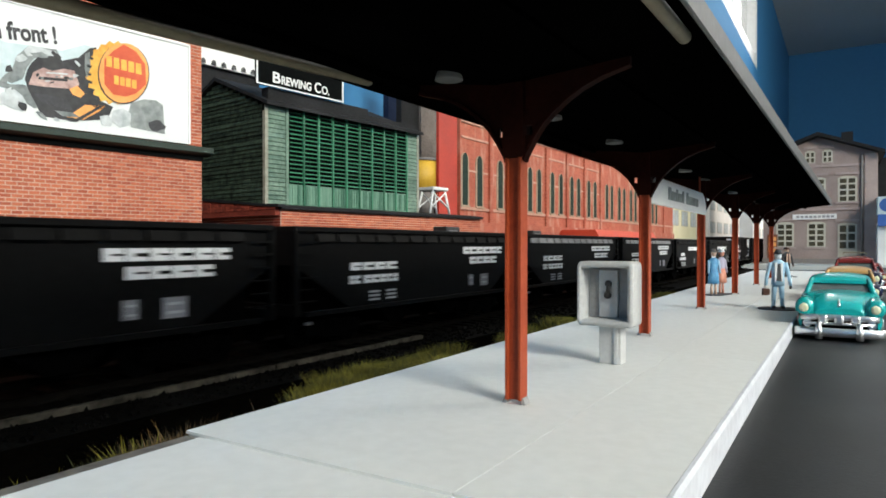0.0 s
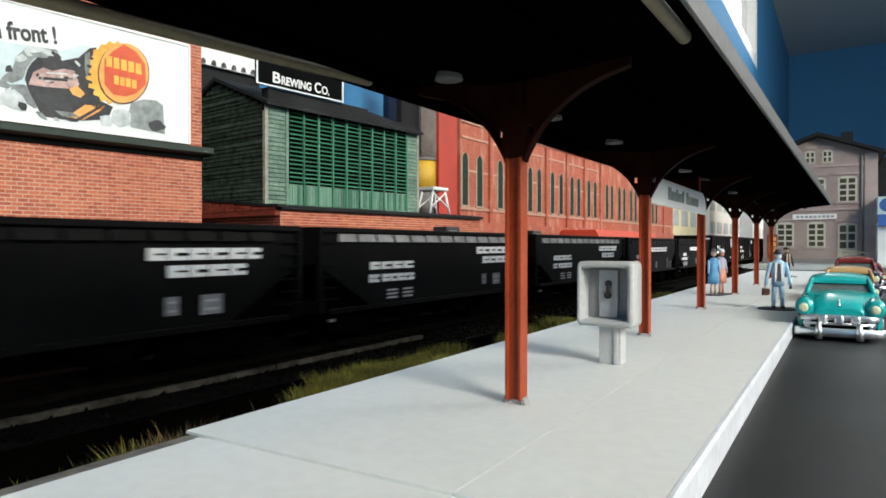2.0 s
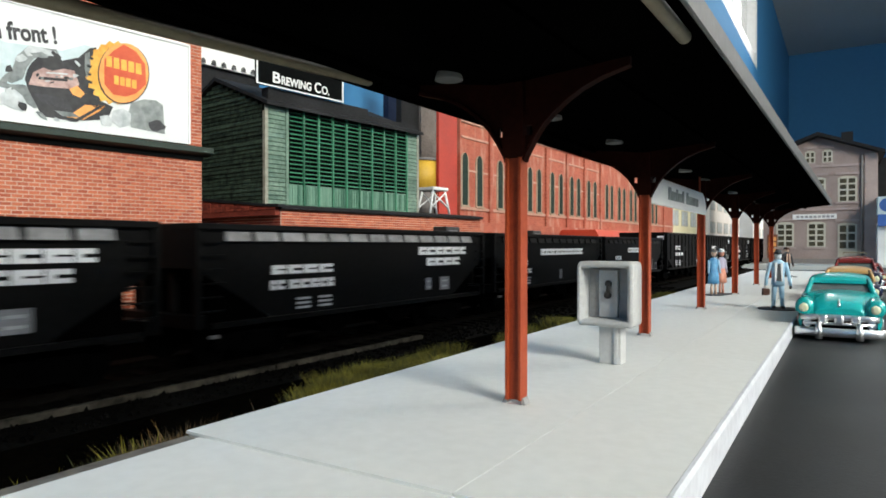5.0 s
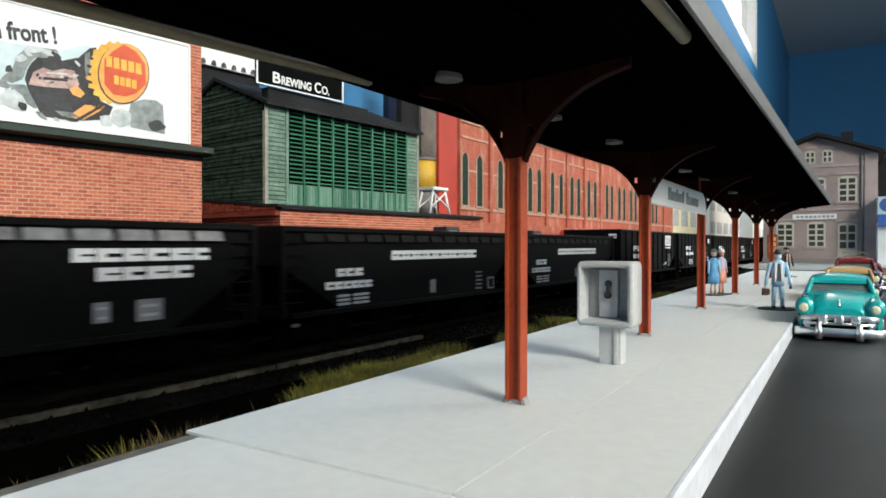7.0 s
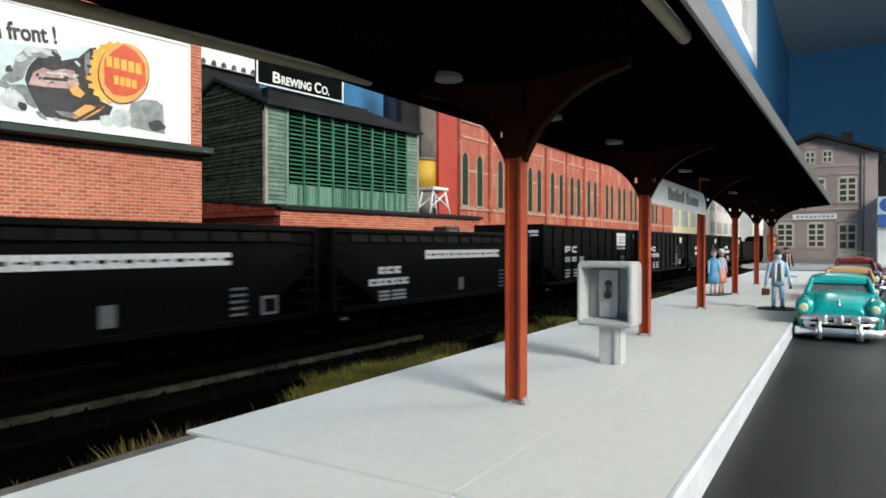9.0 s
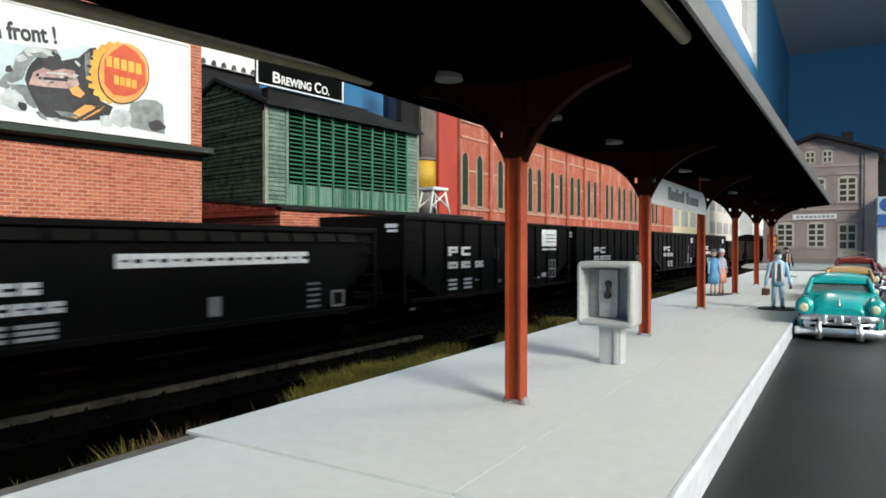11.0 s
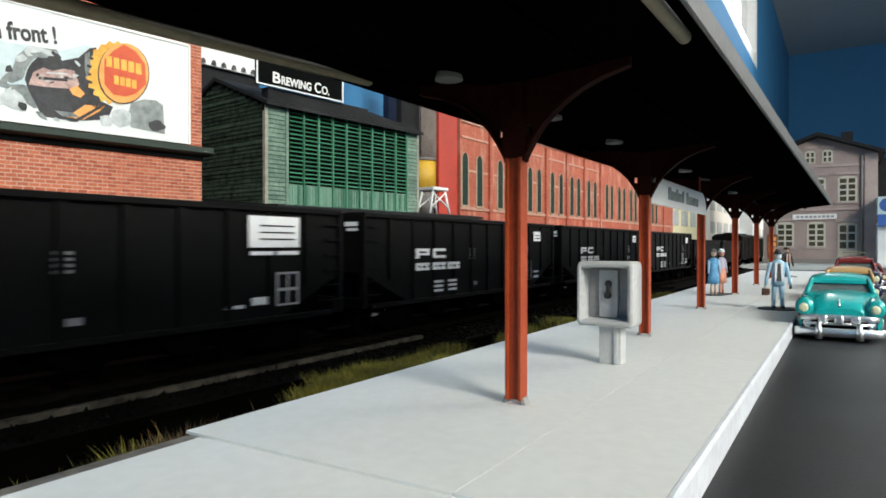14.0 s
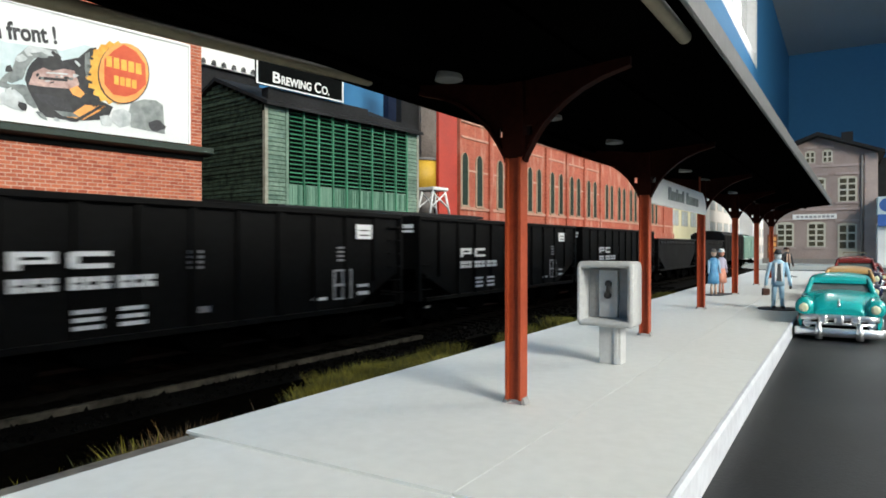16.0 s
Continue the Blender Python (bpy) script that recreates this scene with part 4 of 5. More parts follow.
part("wall", bm, ROOF_GREY, block)
bm = bmesh.new()
box(bm, -6.4, -6.2, -9, 4.3, 9.75, 10.5)
part("cornice", bm, WHITE, block, "white cornice with dark brackets")
for k in range(26):
    bm = bmesh.new()
    prism(bm, [(-8.8 + 0.5 * k, 9.8), (-8.58 + 0.5 * k, 9.8), (-8.6 + 0.5 * k, 9.94), (-8.69 + 0.5 * k, 10.02), (-8.78 + 0.5 * k, 9.94)], "x", -6.2, -6.14)
    part("cornice_bracket", bm, INK, block)


def plain_block(name, x0, x1, y0, y1, z1, mat, label, heading=2.0, cap=None):
    """A backdrop building with a coping and a plinth."""
    b = thing(name, ((x0 + x1) / 2, (y0 + y1) / 2, GZ), -heading, label, "building")
    hx, hy = (x1 - x0) / 2, (y1 - y0) / 2
    bm = bmesh.new()
    box(bm, -hx, hx, -hy, hy, 0, z1 - GZ)
    part("wall", bm, mat, b)
    bm = bmesh.new()
    box(bm, -hx - 0.12, hx + 0.12, -hy - 0.12, hy + 0.12, z1 - GZ, z1 - GZ + 0.25)
    soften(bm, 0.03)
    part("coping", bm, cap or mat, b)
    return b, hx, hy


plain_block("navy_block", -24.3, -23.9, 32.3, 33.6, 13.0, NAVY_WALL, "dark navy backdrop block behind the brewery")
plain_block("grey_block", -20.35, -20.0, 28.2, 29.8, 10.6, ROOF_GREY, "dark grey brewery block behind the shed roof")
plain_block("stone_tower", -22.0, -21.6, 32.5, 34.3, 12.0, TOWER_STONE, "weathered grey-brown stone tower behind the yellow tank")
plain_block("oxblood_block", -17.75, -17.6, 28.07, 29.9, 11.0, OXBLOOD, "deep red plain end wall of the factory", 0.0)

tank = thing("yellow_tank", (-18.6, 28.1, 3.42), 0, "yellow cylindrical tank on a grey pedestal", "tank")
bm = bmesh.new()
rod(bm, (0, 0, 1.3), (0, 0, 2.85), 0.78, 32)
part("shell", bm, YELLOW, tank)
bm = bmesh.new()
rod(bm, (0, 0, 0), (0, 0, 1.3), 0.6, 20)
part("pedestal", bm, STONE, tank)
bm = bmesh.new()
rod(bm, (0, 0, 2.85), (0, 0, 3.0), 0.84, 32, 0.7)
part("lid", bm, STONE, tank)

trestle = thing("white_trestle", (-16.75, 26.3, 3.42), -7, "white painted trestle stand on the brick ledge", "stand")
for x in (-0.45, 0.35):
    for q in (-1, 1):
        bm = bmesh.new()
        rod(bm, (x, q * 0.74, 0), (x * 0.8, q * 0.44, 1.15), 0.055, 8)
        part("leg", bm, WHITE, trestle)
        bm = bmesh.new()
        rod(bm, (x * 0.95, -q * 0.66, 0.3), (x * 0.84, q * 0.46, 1.02), 0.04, 8)
        part("brace", bm, WHITE, trestle)
bm = bmesh.new()
box(bm, -0.5, 0.42, -0.58, 0.58, 1.13, 1.28)
soften(bm, 0.02)
part("top", bm, WHITE, trestle)


# ---- red brick factory with arched windows ----
fac = thing("brick_factory", (-17.5, 29.5, 0), -2, "long red brick factory with tall arched green windows", "building")
bm = bmesh.new()
box(bm, -0.3, 0, 0.5, 44, GZ, 8.9)
part("wall", bm, FACTORY, fac)
bm = bmesh.new()
box(bm, 0, 0.10, 0.5, 44, 8.55, 8.9)
part("cornice", bm, FACTORY_TRIM, fac)
bm = bmesh.new()
box(bm, 0, 0.08, 0.5, 44, 3.86, 4.02)
part("sill_course", bm, FACTORY_TRIM, fac, "pale sill course")
bm = bmesh.new()
box(bm, 0, 0.16, 0.5, 44, GZ, 3.2)
part("plinth", bm, FACTORY, fac)


def factory_window():
    arch = [(-0.27, 4.12), (0.27, 4.12), (0.27, 6.55)] + [(0.27 * math.cos(a), 6.55 + 0.38 * math.sin(a)) for a in (radians(30 * k) for k in range(1, 6))] + [(-0.27, 6.55)]
    bm = bmesh.new()
    prism(bm, [(u * 1.45, 4.02 + (v - 4.12) * 1.04) for u, v in arch], "x", 0.0, 0.05)
    win = part("window", bm, STONE_FRAME, fac, "pale arched window surround")
    bm = bmesh.new()
    prism(bm, arch, "x", 0.03, 0.062)
    part("sash", bm, WINDOW_GREEN, win, "dark green glazed sash")
    for z in (4.7, 5.3, 5.9, 6.5):
        bm = bmesh.new()
        box(bm, 0.062, 0.075, -0.26, 0.26, z, z + 0.04)
        part("glazing_bar", bm, GREEN_DARK, win)
    bm = bmesh.new()
    box(bm, 0.0, 0.12, -0.42, 0.42, 4.0, 4.1)
    part("sill", bm, STONE_FRAME, win)
    return win


fw = factory_window()
fw.location = (0, 0.95 * S, 0)
for u in (2.5, 4.9, 6.4, 8.85, 10.2, 12.3, 13.75, 15.7, 17.0, 19.05, 20.4, 23.1, 24.3, 26.2, 27.5, 29.4, 30.7, 32.6, 33.9, 36.2, 37.5):
    w = copy_thing(fw, pose(0, u * S, 0))
    w.parent = fac
for u in (3.55, 7.45, 11.15, 14.65, 18.0, 21.45, 40):
    bm = bmesh.new()
    box(bm, 0, 0.13, u, u + 0.32, 3.2, 8.45)
    part("pilaster", bm, FACTORY, fac)
for u in (0.62, 4.0, 7.9, 11.6, 15.1, 18.4):
    bm = bmesh.new()
    box(bm, 0, 0.06, u, u + 2.85, 7.72, 7.84)
    part("panel_mould", bm, FACTORY_TRIM, fac)
    bm = bmesh.new()
    box(bm, 0, 0.045, u, u + 2.85, 5.95, 6.05)
    part("impost_band", bm, FACTORY_TRIM, fac)

# low red roofed shed and black relay boxes behind the track
red = thing("red_roof_shed", (-15.4, 50, GZ), -1, "low shed with a bright red roof behind the train", "shed")
bm = bmesh.new()
box(bm, -1.3, 1.3, -7, 7, 0, 3.1)
part("wall", bm, OXBLOOD, red)
bm = bmesh.new()
prism(bm, [(-1.6, 3.1), (1.6, 3.1), (1.2, 3.75), (-1.2, 3.75)], "y", -7.3, 7.3)
part("roof", bm, RED_ROOF, red)
for y, x in ((24.4, -14.9), (33.5, -14.9)):
    bx = thing("relay_box", (x, y, GZ), -1, "small black relay box on a post behind the track", "relay box", group="relay boxes")
    bm = bmesh.new()
    box(bm, -0.35, 0.35, -0.55, 0.55, 3.12, 3.5)
    soften(bm, 0.03)
    part("cabinet", bm, PLASTIC_BLACK, bx)
    bm = bmesh.new()
    rod(bm, (0, 0, 0), (0, 0, 3.12), 0.07, 8)
    part("post", bm, PLASTIC_BLACK, bx)
    bm = bmesh.new()
    box(bm, 0.35, 0.37, -0.35, 0.35, 3.18, 3.34)
    part("plate", bm, HIGHLIGHT_GREY, bx)


# ---- backdrop town buildings beyond the factory ----
def town_block(name, x, y, w, d, h, mat, label, rows_n, cols_n, heading=2.0):
    b = thing(name, (x, y, GZ), -heading, label, "building")
    bm = bmesh.new()
    box(bm, -d, 0, 0, w, 0, h)
    part("wall", bm, mat, b)
    bm = bmesh.new()
    box(bm, -d - 0.1, 0.15, -0.1, w + 0.1, h, h + 0.3)
    part("cornice", bm, WHITE, b)
    for r in range(rows_n):
        for c in range(cols_n):
            bm = bmesh.new()
            u, v, ww, hh = w * (c + 0.5) / cols_n, h * (r + 0.35) / rows_n, w * 0.22 / cols_n * 1.5, h / rows_n * 0.5
            box(bm, -0.1, 0.04, u - ww, u + ww, v, v + hh)
            win = part("window", bm, CREAM_FRAME, b)
            for q in (-0.5, 0.5):
                bm = bmesh.new()
                box(bm, 0.04, 0.05, u + q * ww - ww * 0.38, u + q * ww + ww * 0.38, v + 0.1, v + hh - 0.1)
                part("pane", bm, INK_PALE, win)
    return b


town_block("cream_house", -17.2, 72.5, 18.0, 4, 7.4, CREAM, "cream town house with pale windows", 2, 4)
town_block("grey_house", -17.6, 91.0, 4.6, 4, 8.0, STONE, "narrow grey town house", 2, 2)
town_block("white_house", -16.0, 96, 24, 5, 13.0, PALE_WALL, "tall white town house in afternoon light", 4, 5)
town_block("white_house", -14.0, 128, 26, 5, 15.5, PALE_WALL, "pale stone town house with rows of windows", 5, 5)
town_block("white_house", -12.0, 170, 40, 6, 14.5, PALE_WALL, "pale town houses at the end of the street", 4, 7)


# ---- station building at the end of the road ----
SY = 88.0
station = thing("station_building", (-2.7, SY, RZ), 0, "two-storey mauve stucco station house with cream windows", "building")
HB = 12.8
bm = bmesh.new()
prism(bm, [(-5.75, 0), (5.75, 0), (5.75, HB), (0, HB + 2.15), (-5.75, HB)], "y", 0, 14)
part("wall", bm, MAUVE, station)
bm = bmesh.new()
prism(bm, [(6.5, HB - 0.25), (6.5, HB + 0.1), (0, HB + 2.6), (-6.5, HB + 0.1), (-6.5, HB - 0.25), (0, HB + 2.2)], "y", -1.4, 14.4)
part("roof", bm, ROOF_GREY, station)
bm = bmesh.new()
box(bm, 2.3, 3.5, 3, 4, HB + 1.2, HB + 3.0)
part("chimney", bm, ROOF_GREY, station, "dark brown chimney")
for z in (6.35, 11.4):
    bm = bmesh.new()
    box(bm, -5.8, 5.8, -0.14, 0, z, z + 0.28)
    part("string_course", bm, MAUVE_TRIM, station)
bm = bmesh.new()
box(bm, -5.85, 5.85, -0.16, 0, 0, 0.7)
part("plinth", bm, STONE, station)
bm = bmesh.new()
box(bm, 4.6, 5.85, -0.2, 0, 0.7, HB - 0.1)
part("pilaster", bm, MAUVE_TRIM, station)
bm = bmesh.new()
rod(bm, (4.35, -0.2, 0.2), (4.35, -0.2, HB - 0.2), 0.13, 10)
part("downpipe", bm, STONE, station)


def station_window(u, z, w, h, door=False):
    bm = bmesh.new()
    arch = [(-w / 2, 0), (w / 2, 0), (w / 2, h - 0.2), (w / 4, h), (-w / 4, h), (-w / 2, h - 0.2)]
    prism(bm, [(u + a * 1.12, z + b * 1.02) for a, b in arch], "y", -0.07, 0.0)
    win = part("door" if door else "window", bm, CREAM_FRAME, station, "cream panelled door" if door else "cream sash window")
    cols, rws = 2, (4 if h > 2 else 2)
    for c in range(cols):
        for r in range(rws):
            if door and r < 1:
                continue
            cw, rh = w / cols, (h - 0.15) / rws
            bm = bmesh.new()
            box(bm, u - w / 2 + c * cw + 0.1, u - w / 2 + (c + 1) * cw - 0.1, -0.085, -0.07, z + r * rh + 0.1, z + (r + 1) * rh - 0.08)
            part("pane", bm, PANE_DARK, win)
    bm = bmesh.new()
    box(bm, u - w * 0.68, u + w * 0.68, -0.2, 0, z - 0.22, z - 0.02)
    part("sill", bm, MAUVE_TRIM, win)
    bm = bmesh.new()
    box(bm, u - w * 0.7, u + w * 0.7, -0.16, 0, z + h + 0.22, z + h + 0.5)
    part("hood_mould", bm, MAUVE_TRIM, win)


for u in (-3.4, -0.15, 2.95):
    station_window(u, 7.3, 1.7, 2.9)
station_window(-0.15, 2.1, 1.7, 2.9)
station_window(-3.4, 2.1, 1.7, 2.9)
station_window(2.95, 0.9, 1.7, 3.9, True)
for u in (-0.8, 0.95):
    station_window(u, 12.0 - 0.05, 0.95, 1.45)
bm = bmesh.new()
box(bm, -2.6, 1.9, -0.2, -0.04, 5.35, 5.95)
part("name_board", bm, WHITE, station, "white name board with small grey bars")
for k in range(9):
    bm = bmesh.new()
    box(bm, -2.2 + 0.44 * k, -1.88 + 0.44 * k, -0.21, -0.2, 5.52, 5.78)
    part("letter_bar", bm, DECAL_DIM, station)
bm = bmesh.new()
box(bm, -5.3, -4.2, -0.1, 0, 0.3, 3.6)
timber_door = part("door", bm, TIMBER_DOOR, station, "red-brown timber door with small amber panes")
for r in range(3):
    for c in range(2):
        bm = bmesh.new()
        box(bm, -5.14 + 0.46 * c, -4.8 + 0.46 * c, -0.115, -0.1, 1.5 + 0.66 * r, 1.98 + 0.66 * r)
        part("pane", bm, INK_ORANGE, timber_door)

# dark shed roof, white bus and blue awning past the station
barn = thing("dark_barn", (8.2, 99, RZ), 0, "dark grey barn behind the station", "building")
bm = bmesh.new()
prism(bm, [(-4.9, 0), (9, 0), (9, 7), (2, 14.5), (-4.9, 13.2)], "y", 0, 12)
part("wall", bm, ROOF_GREY, barn)
kiosk = thing("white_kiosk", (6.2, 84, RZ + 0.12), 0, "white kiosk with a blue awning beside the station", "kiosk")
bm = bmesh.new()
box(bm, -3.2, 3.5, 0, 4, 0, 4.5)
part("wall", bm, WHITE, kiosk)
bm = bmesh.new()
prism(bm, [(-0.7, 4.2), (0.0, 5.5), (0.0, 4.2)], "x", -3.2, 3.6)
part("awning", bm, AWNING_BLUE, kiosk, "bright blue awning")
bm = bmesh.new()
box(bm, -3.2, 3.6, 0.02, 4, 5.5, 7.4)
part("fascia", bm, PAPER_BLUE, kiosk)
bm = bmesh.new()
rod(bm, (-2.3, -0.02, 6.5), (-2.3, 0.02, 6.5), 0.75, 20)
part("fascia_badge", bm, AWNING_BLUE, kiosk)


# ---- model cars parked along the platform ----
def sedan(at, paint, roof_paint, label, rack=False):
    """A rounded early-fifties saloon, nose towards -y, on its four wheels."""
    car = thing("saloon_car", at, 0, label, "car", "cars parked along the platform")

    def section(y, w, zb, zt, crown, n=8):
        """A closed ring: flat sill, bulging flanks, crowned top."""
        pts = [(-w * 0.92, zb), (-w, zb + (zt - zb) * 0.35), (-w * 0.985, zb + (zt - zb) * 0.7)]
        for k in range(n + 1):
            a = math.pi * (1 - k / n)
            pts.append((w * 0.94 * math.cos(a), zt - crown + crown * math.sin(a) ** 0.7))
        pts += [(w * 0.985, zb + (zt - zb) * 0.7), (w, zb + (zt - zb) * 0.35), (w * 0.92, zb)]
        return [(x, y, z) for x, z in pts]

    bm = bmesh.new()
    rows_ = [(0.02, 0.74, 0.2, 0.76, 0.12), (0.14, 0.86, 0.18, 0.9, 0.14), (0.45, 0.90, 0.18, 0.98, 0.16), (1.0, 0.92, 0.18, 1.08, 0.16), (1.5, 0.93, 0.18, 1.13, 0.14), (2.4, 0.93, 0.2, 1.12, 0.1), (3.4, 0.92, 0.24, 0.98, 0.12), (4.2, 0.88, 0.26, 0.93, 0.2), (4.75, 0.80, 0.30, 0.82, 0.2), (4.92, 0.62, 0.36, 0.7, 0.12)]
    loft(bm, [section(*r) for r in rows_])
    part("body", bm, paint, car)
    # front and rear wings
    for sx in (-1, 1):
        bm = bmesh.new()
        rings = []
        for y, r, zc in ((-0.03, 0.14, 0.80), (0.03, 0.195, 0.80), (0.3, 0.225, 0.80), (0.9, 0.215, 0.82), (1.6, 0.14, 0.84), (2.3, 0.05, 0.88)):
            rings.append([(sx * 0.74 + r * math.cos(a), y, zc + r * math.sin(a)) for a in (2 * math.pi * k / 14 for k in range(14))])
        loft(bm, rings)
        wing = part("front_wing", bm, paint, car)
        bm = bmesh.new()
        rings = []
        for y, r in ((-0.08, 0.03), (-0.075, 0.075), (-0.05, 0.10), (0.0, 0.112)):
            rings.append([(sx * 0.74 + r * math.cos(a), y, 0.80 + r * math.sin(a)) for a in (2 * math.pi * k / 14 for k in range(14))])
        loft(bm, rings)
        part("headlight", bm, HEADLIGHT, wing, "pale yellow round headlight")
        bm = bmesh.new()
        rod(bm, (sx * 0.74, -0.045, 0.80), (sx * 0.74, 0.0, 0.80), 0.135, 18)
        part("headlight_rim", bm, paint, wing)
        bm = bmesh.new()
        rings = []
        for y, r, zc in ((2.7, 0.04, 0.72), (3.2, 0.16, 0.70), (3.8, 0.2, 0.68), (4.5, 0.17, 0.68), (4.8, 0.08, 0.68)):
            rings.append([(sx * 0.76 + r * math.cos(a), y, zc + r * math.sin(a)) for a in (2 * math.pi * k / 12 for k in range(12))])
        loft(bm, rings)
        part("rear_wing", bm, paint, car)
    # bonnet swell
    bm = bmesh.new()
    rings = []
    for y, w, z in ((-0.02, 0.50, 0.80), (0.06, 0.55, 0.90), (0.25, 0.58, 0.98), (0.8, 0.62, 1.08), (1.5, 0.66, 1.15), (1.75, 0.64, 1.10)):
        rings.append([(w * math.cos(a), y, z - 0.16 + 0.16 * math.sin(a) ** 0.55) for a in (math.pi * k / 10 for k in range(11))] + [(-w, y, 0.6), (w, y, 0.6)])
    loft(bm, rings)
    part("bonnet", bm, paint, car)
    bm = bmesh.new()
    rod(bm, (0, 0.0, 0.84), (0, 0.2, 0.99), 0.035, 8, 0.015)
    part("bonnet_ornament", bm, CHROME, car)
    # cabin: glazing with pillars and a rounded roof
    bm = bmesh.new()
    rings = []
    for y, w, z in ((1.45, 0.70, 1.02), (1.95, 0.61, 1.38), (3.15, 0.60, 1.38), (3.95, 0.66, 1.0)):
        rings.append([(-w, y, z), (w, y, z), (w * 1.12, y, 0.95), (-w * 1.12, y, 0.95)])
    loft(bm, rings, smooth=False)
    part("glazing", bm, CAR_GLASS, car)
    bm = bmesh.new()
    rings = []
    for y, w, z, c in ((1.74, 0.60, 1.335, 0.03), (1.9, 0.66, 1.37, 0.09), (2.5, 0.69, 1.39, 0.14), (3.1, 0.66, 1.38, 0.11), (3.3, 0.56, 1.35, 0.04)):
        rings.append([(w * math.cos(a), y, z + c * math.sin(a) ** 0.8) for a in (math.pi * k / 12 for k in range(13))] + [(-w, y, z - 0.05), (w, y, z - 0.05)])
    loft(bm, rings)
    part("roof", bm, roof_paint, car)
    for sx in (-1, 1):
        for p, q in (((sx * 0.76, 1.42, 1.02), (sx * 0.63, 1.85, 1.38)), ((sx * 0.72, 2.55, 0.97), (sx * 0.62, 2.55, 1.39)), ((sx * 0.70, 3.97, 0.96), (sx * 0.55, 3.2, 1.39))):
            bm = bmesh.new()
            rod(bm, p, q, 0.065, 8)
            part("pillar", bm, roof_paint, car)
    # chrome front: grille bar, teeth, bumper and overriders
    bm = bmesh.new()
    loft(bm, [[(x, -0.03 + 0.1 * abs(x) ** 3 + 0.04 * math.cos(a), 0.60 - 0.03 * x * x + 0.07 * math.sin(a)) for a in (2 * math.pi * q / 10 for q in range(10))] for x in (-0.82, -0.6, -0.3, 0, 0.3, 0.6, 0.82)])
    part("grille_bar", bm, CHROME, car)
    for k in range(3):
        bm = bmesh.new()
        box(bm, -0.45 + 0.34 * k, -0.23 + 0.34 * k, -0.10, 0.02, 0.44, 0.66)
        soften(bm, 0.06, 2)
        part("grille_tooth", bm, CHROME, car)
    bm = bmesh.new()
    rod(bm, (-0.72, -0.05, 0.46), (0.72, -0.05, 0.46), 0.035, 8)
    part("lower_bar", bm, CHROME, car)
    bm = bmesh.new()
    box(bm, -0.78, 0.78, -0.01, 0.05, 0.3, 0.64)
    part("grille_back", bm, DARK_VOID, car)
    for y0, name in ((-0.14, "front_bumper"), (4.92, "rear_bumper")):
        bm = bmesh.new()
        rings = []
        for k in range(13):
            x = -0.94 + 1.88 * k / 12
            bend = 0.16 * abs(x / 0.94) ** 3 * (1 if y0 < 0 else -1)
            rings.append([(x, y0 + bend + 0.06 * math.cos(a), 0.27 + 0.105 * math.sin(a)) for a in (2 * math.pi * q / 10 for q in range(10))])
        loft(bm, rings)
        bumper = part(name, bm, CHROME, car, "chrome bumper")
        for sx in (-0.42, 0.42):
            bm = bmesh.new()
            rod(bm, (sx, y0 - 0.07, 0.13), (sx, y0 - 0.05, 0.50), 0.085, 10, 0.06)
            part("overrider", bm, CHROME, bumper)
    for sx in (-0.62, 0.62):
        bm = bmesh.new()
        rod(bm, (sx * 1.08, -0.06, 0.46), (sx * 1.08, 0.05, 0.46), 0.095, 12)
        part("side_light", bm, CHROME, car)
    for sx in (-1, 1):
        for y in (0.85, 3.95):
            bm = bmesh.new()
            rod(bm, (sx * 0.70, y, 0.41), (sx * 0.87, y, 0.41), 0.33, 20)
            wheel = part("wheel", bm, TYRE, car)
            bm = bmesh.new()
            rod(bm, (sx * 0.87, y, 0.41), (sx * 0.93, y, 0.41), 0.17, 16, 0.12)
            part("hubcap", bm, CHROME, wheel)
        bm = bmesh.new()
        rod(bm, (sx * 0.945, 0.9, 0.68), (sx * 0.95, 4.1, 0.66), 0.014, 6)
        part("side_trim", bm, CHROME, car)
    if rack:
        for k in range(5):
            bm = bmesh.new()
            box(bm, -0.45, 0.45, 2.1 + 0.22 * k, 2.14 + 0.22 * k, 1.62, 1.66)
            part("roof_rack_bar", bm, BEIGE, car)
        for x in (-0.45, 0.42):
            bm = bmesh.new()
            box(bm, x, x + 0.03, 2.05, 3.1, 1.57, 1.66)
            part("roof_rack_rail", bm, BEIGE, car)
    return car


sedan((-0.11, 18.35, RZ - 0.08), TEAL, TEAL, "turquoise fifties saloon car with a chrome grille").scale.z = 1.08
sedan((0.12, 25.4, RZ - 0.08), CAR_NAVY, CAR_YELLOW, "dark fifties car with a mustard yellow roof").scale.z = 1.08
sedan((0.38, 32.0, RZ - 0.08), CAR_NAVY, CAR_MAROON, "dark saloon car with a maroon roof and roof rack", True).scale.z = 1.26
sedan((0.9, 38.8, RZ - 0.08), CAR_MAROON, CAR_MAROON, "maroon saloon car parked behind the others")


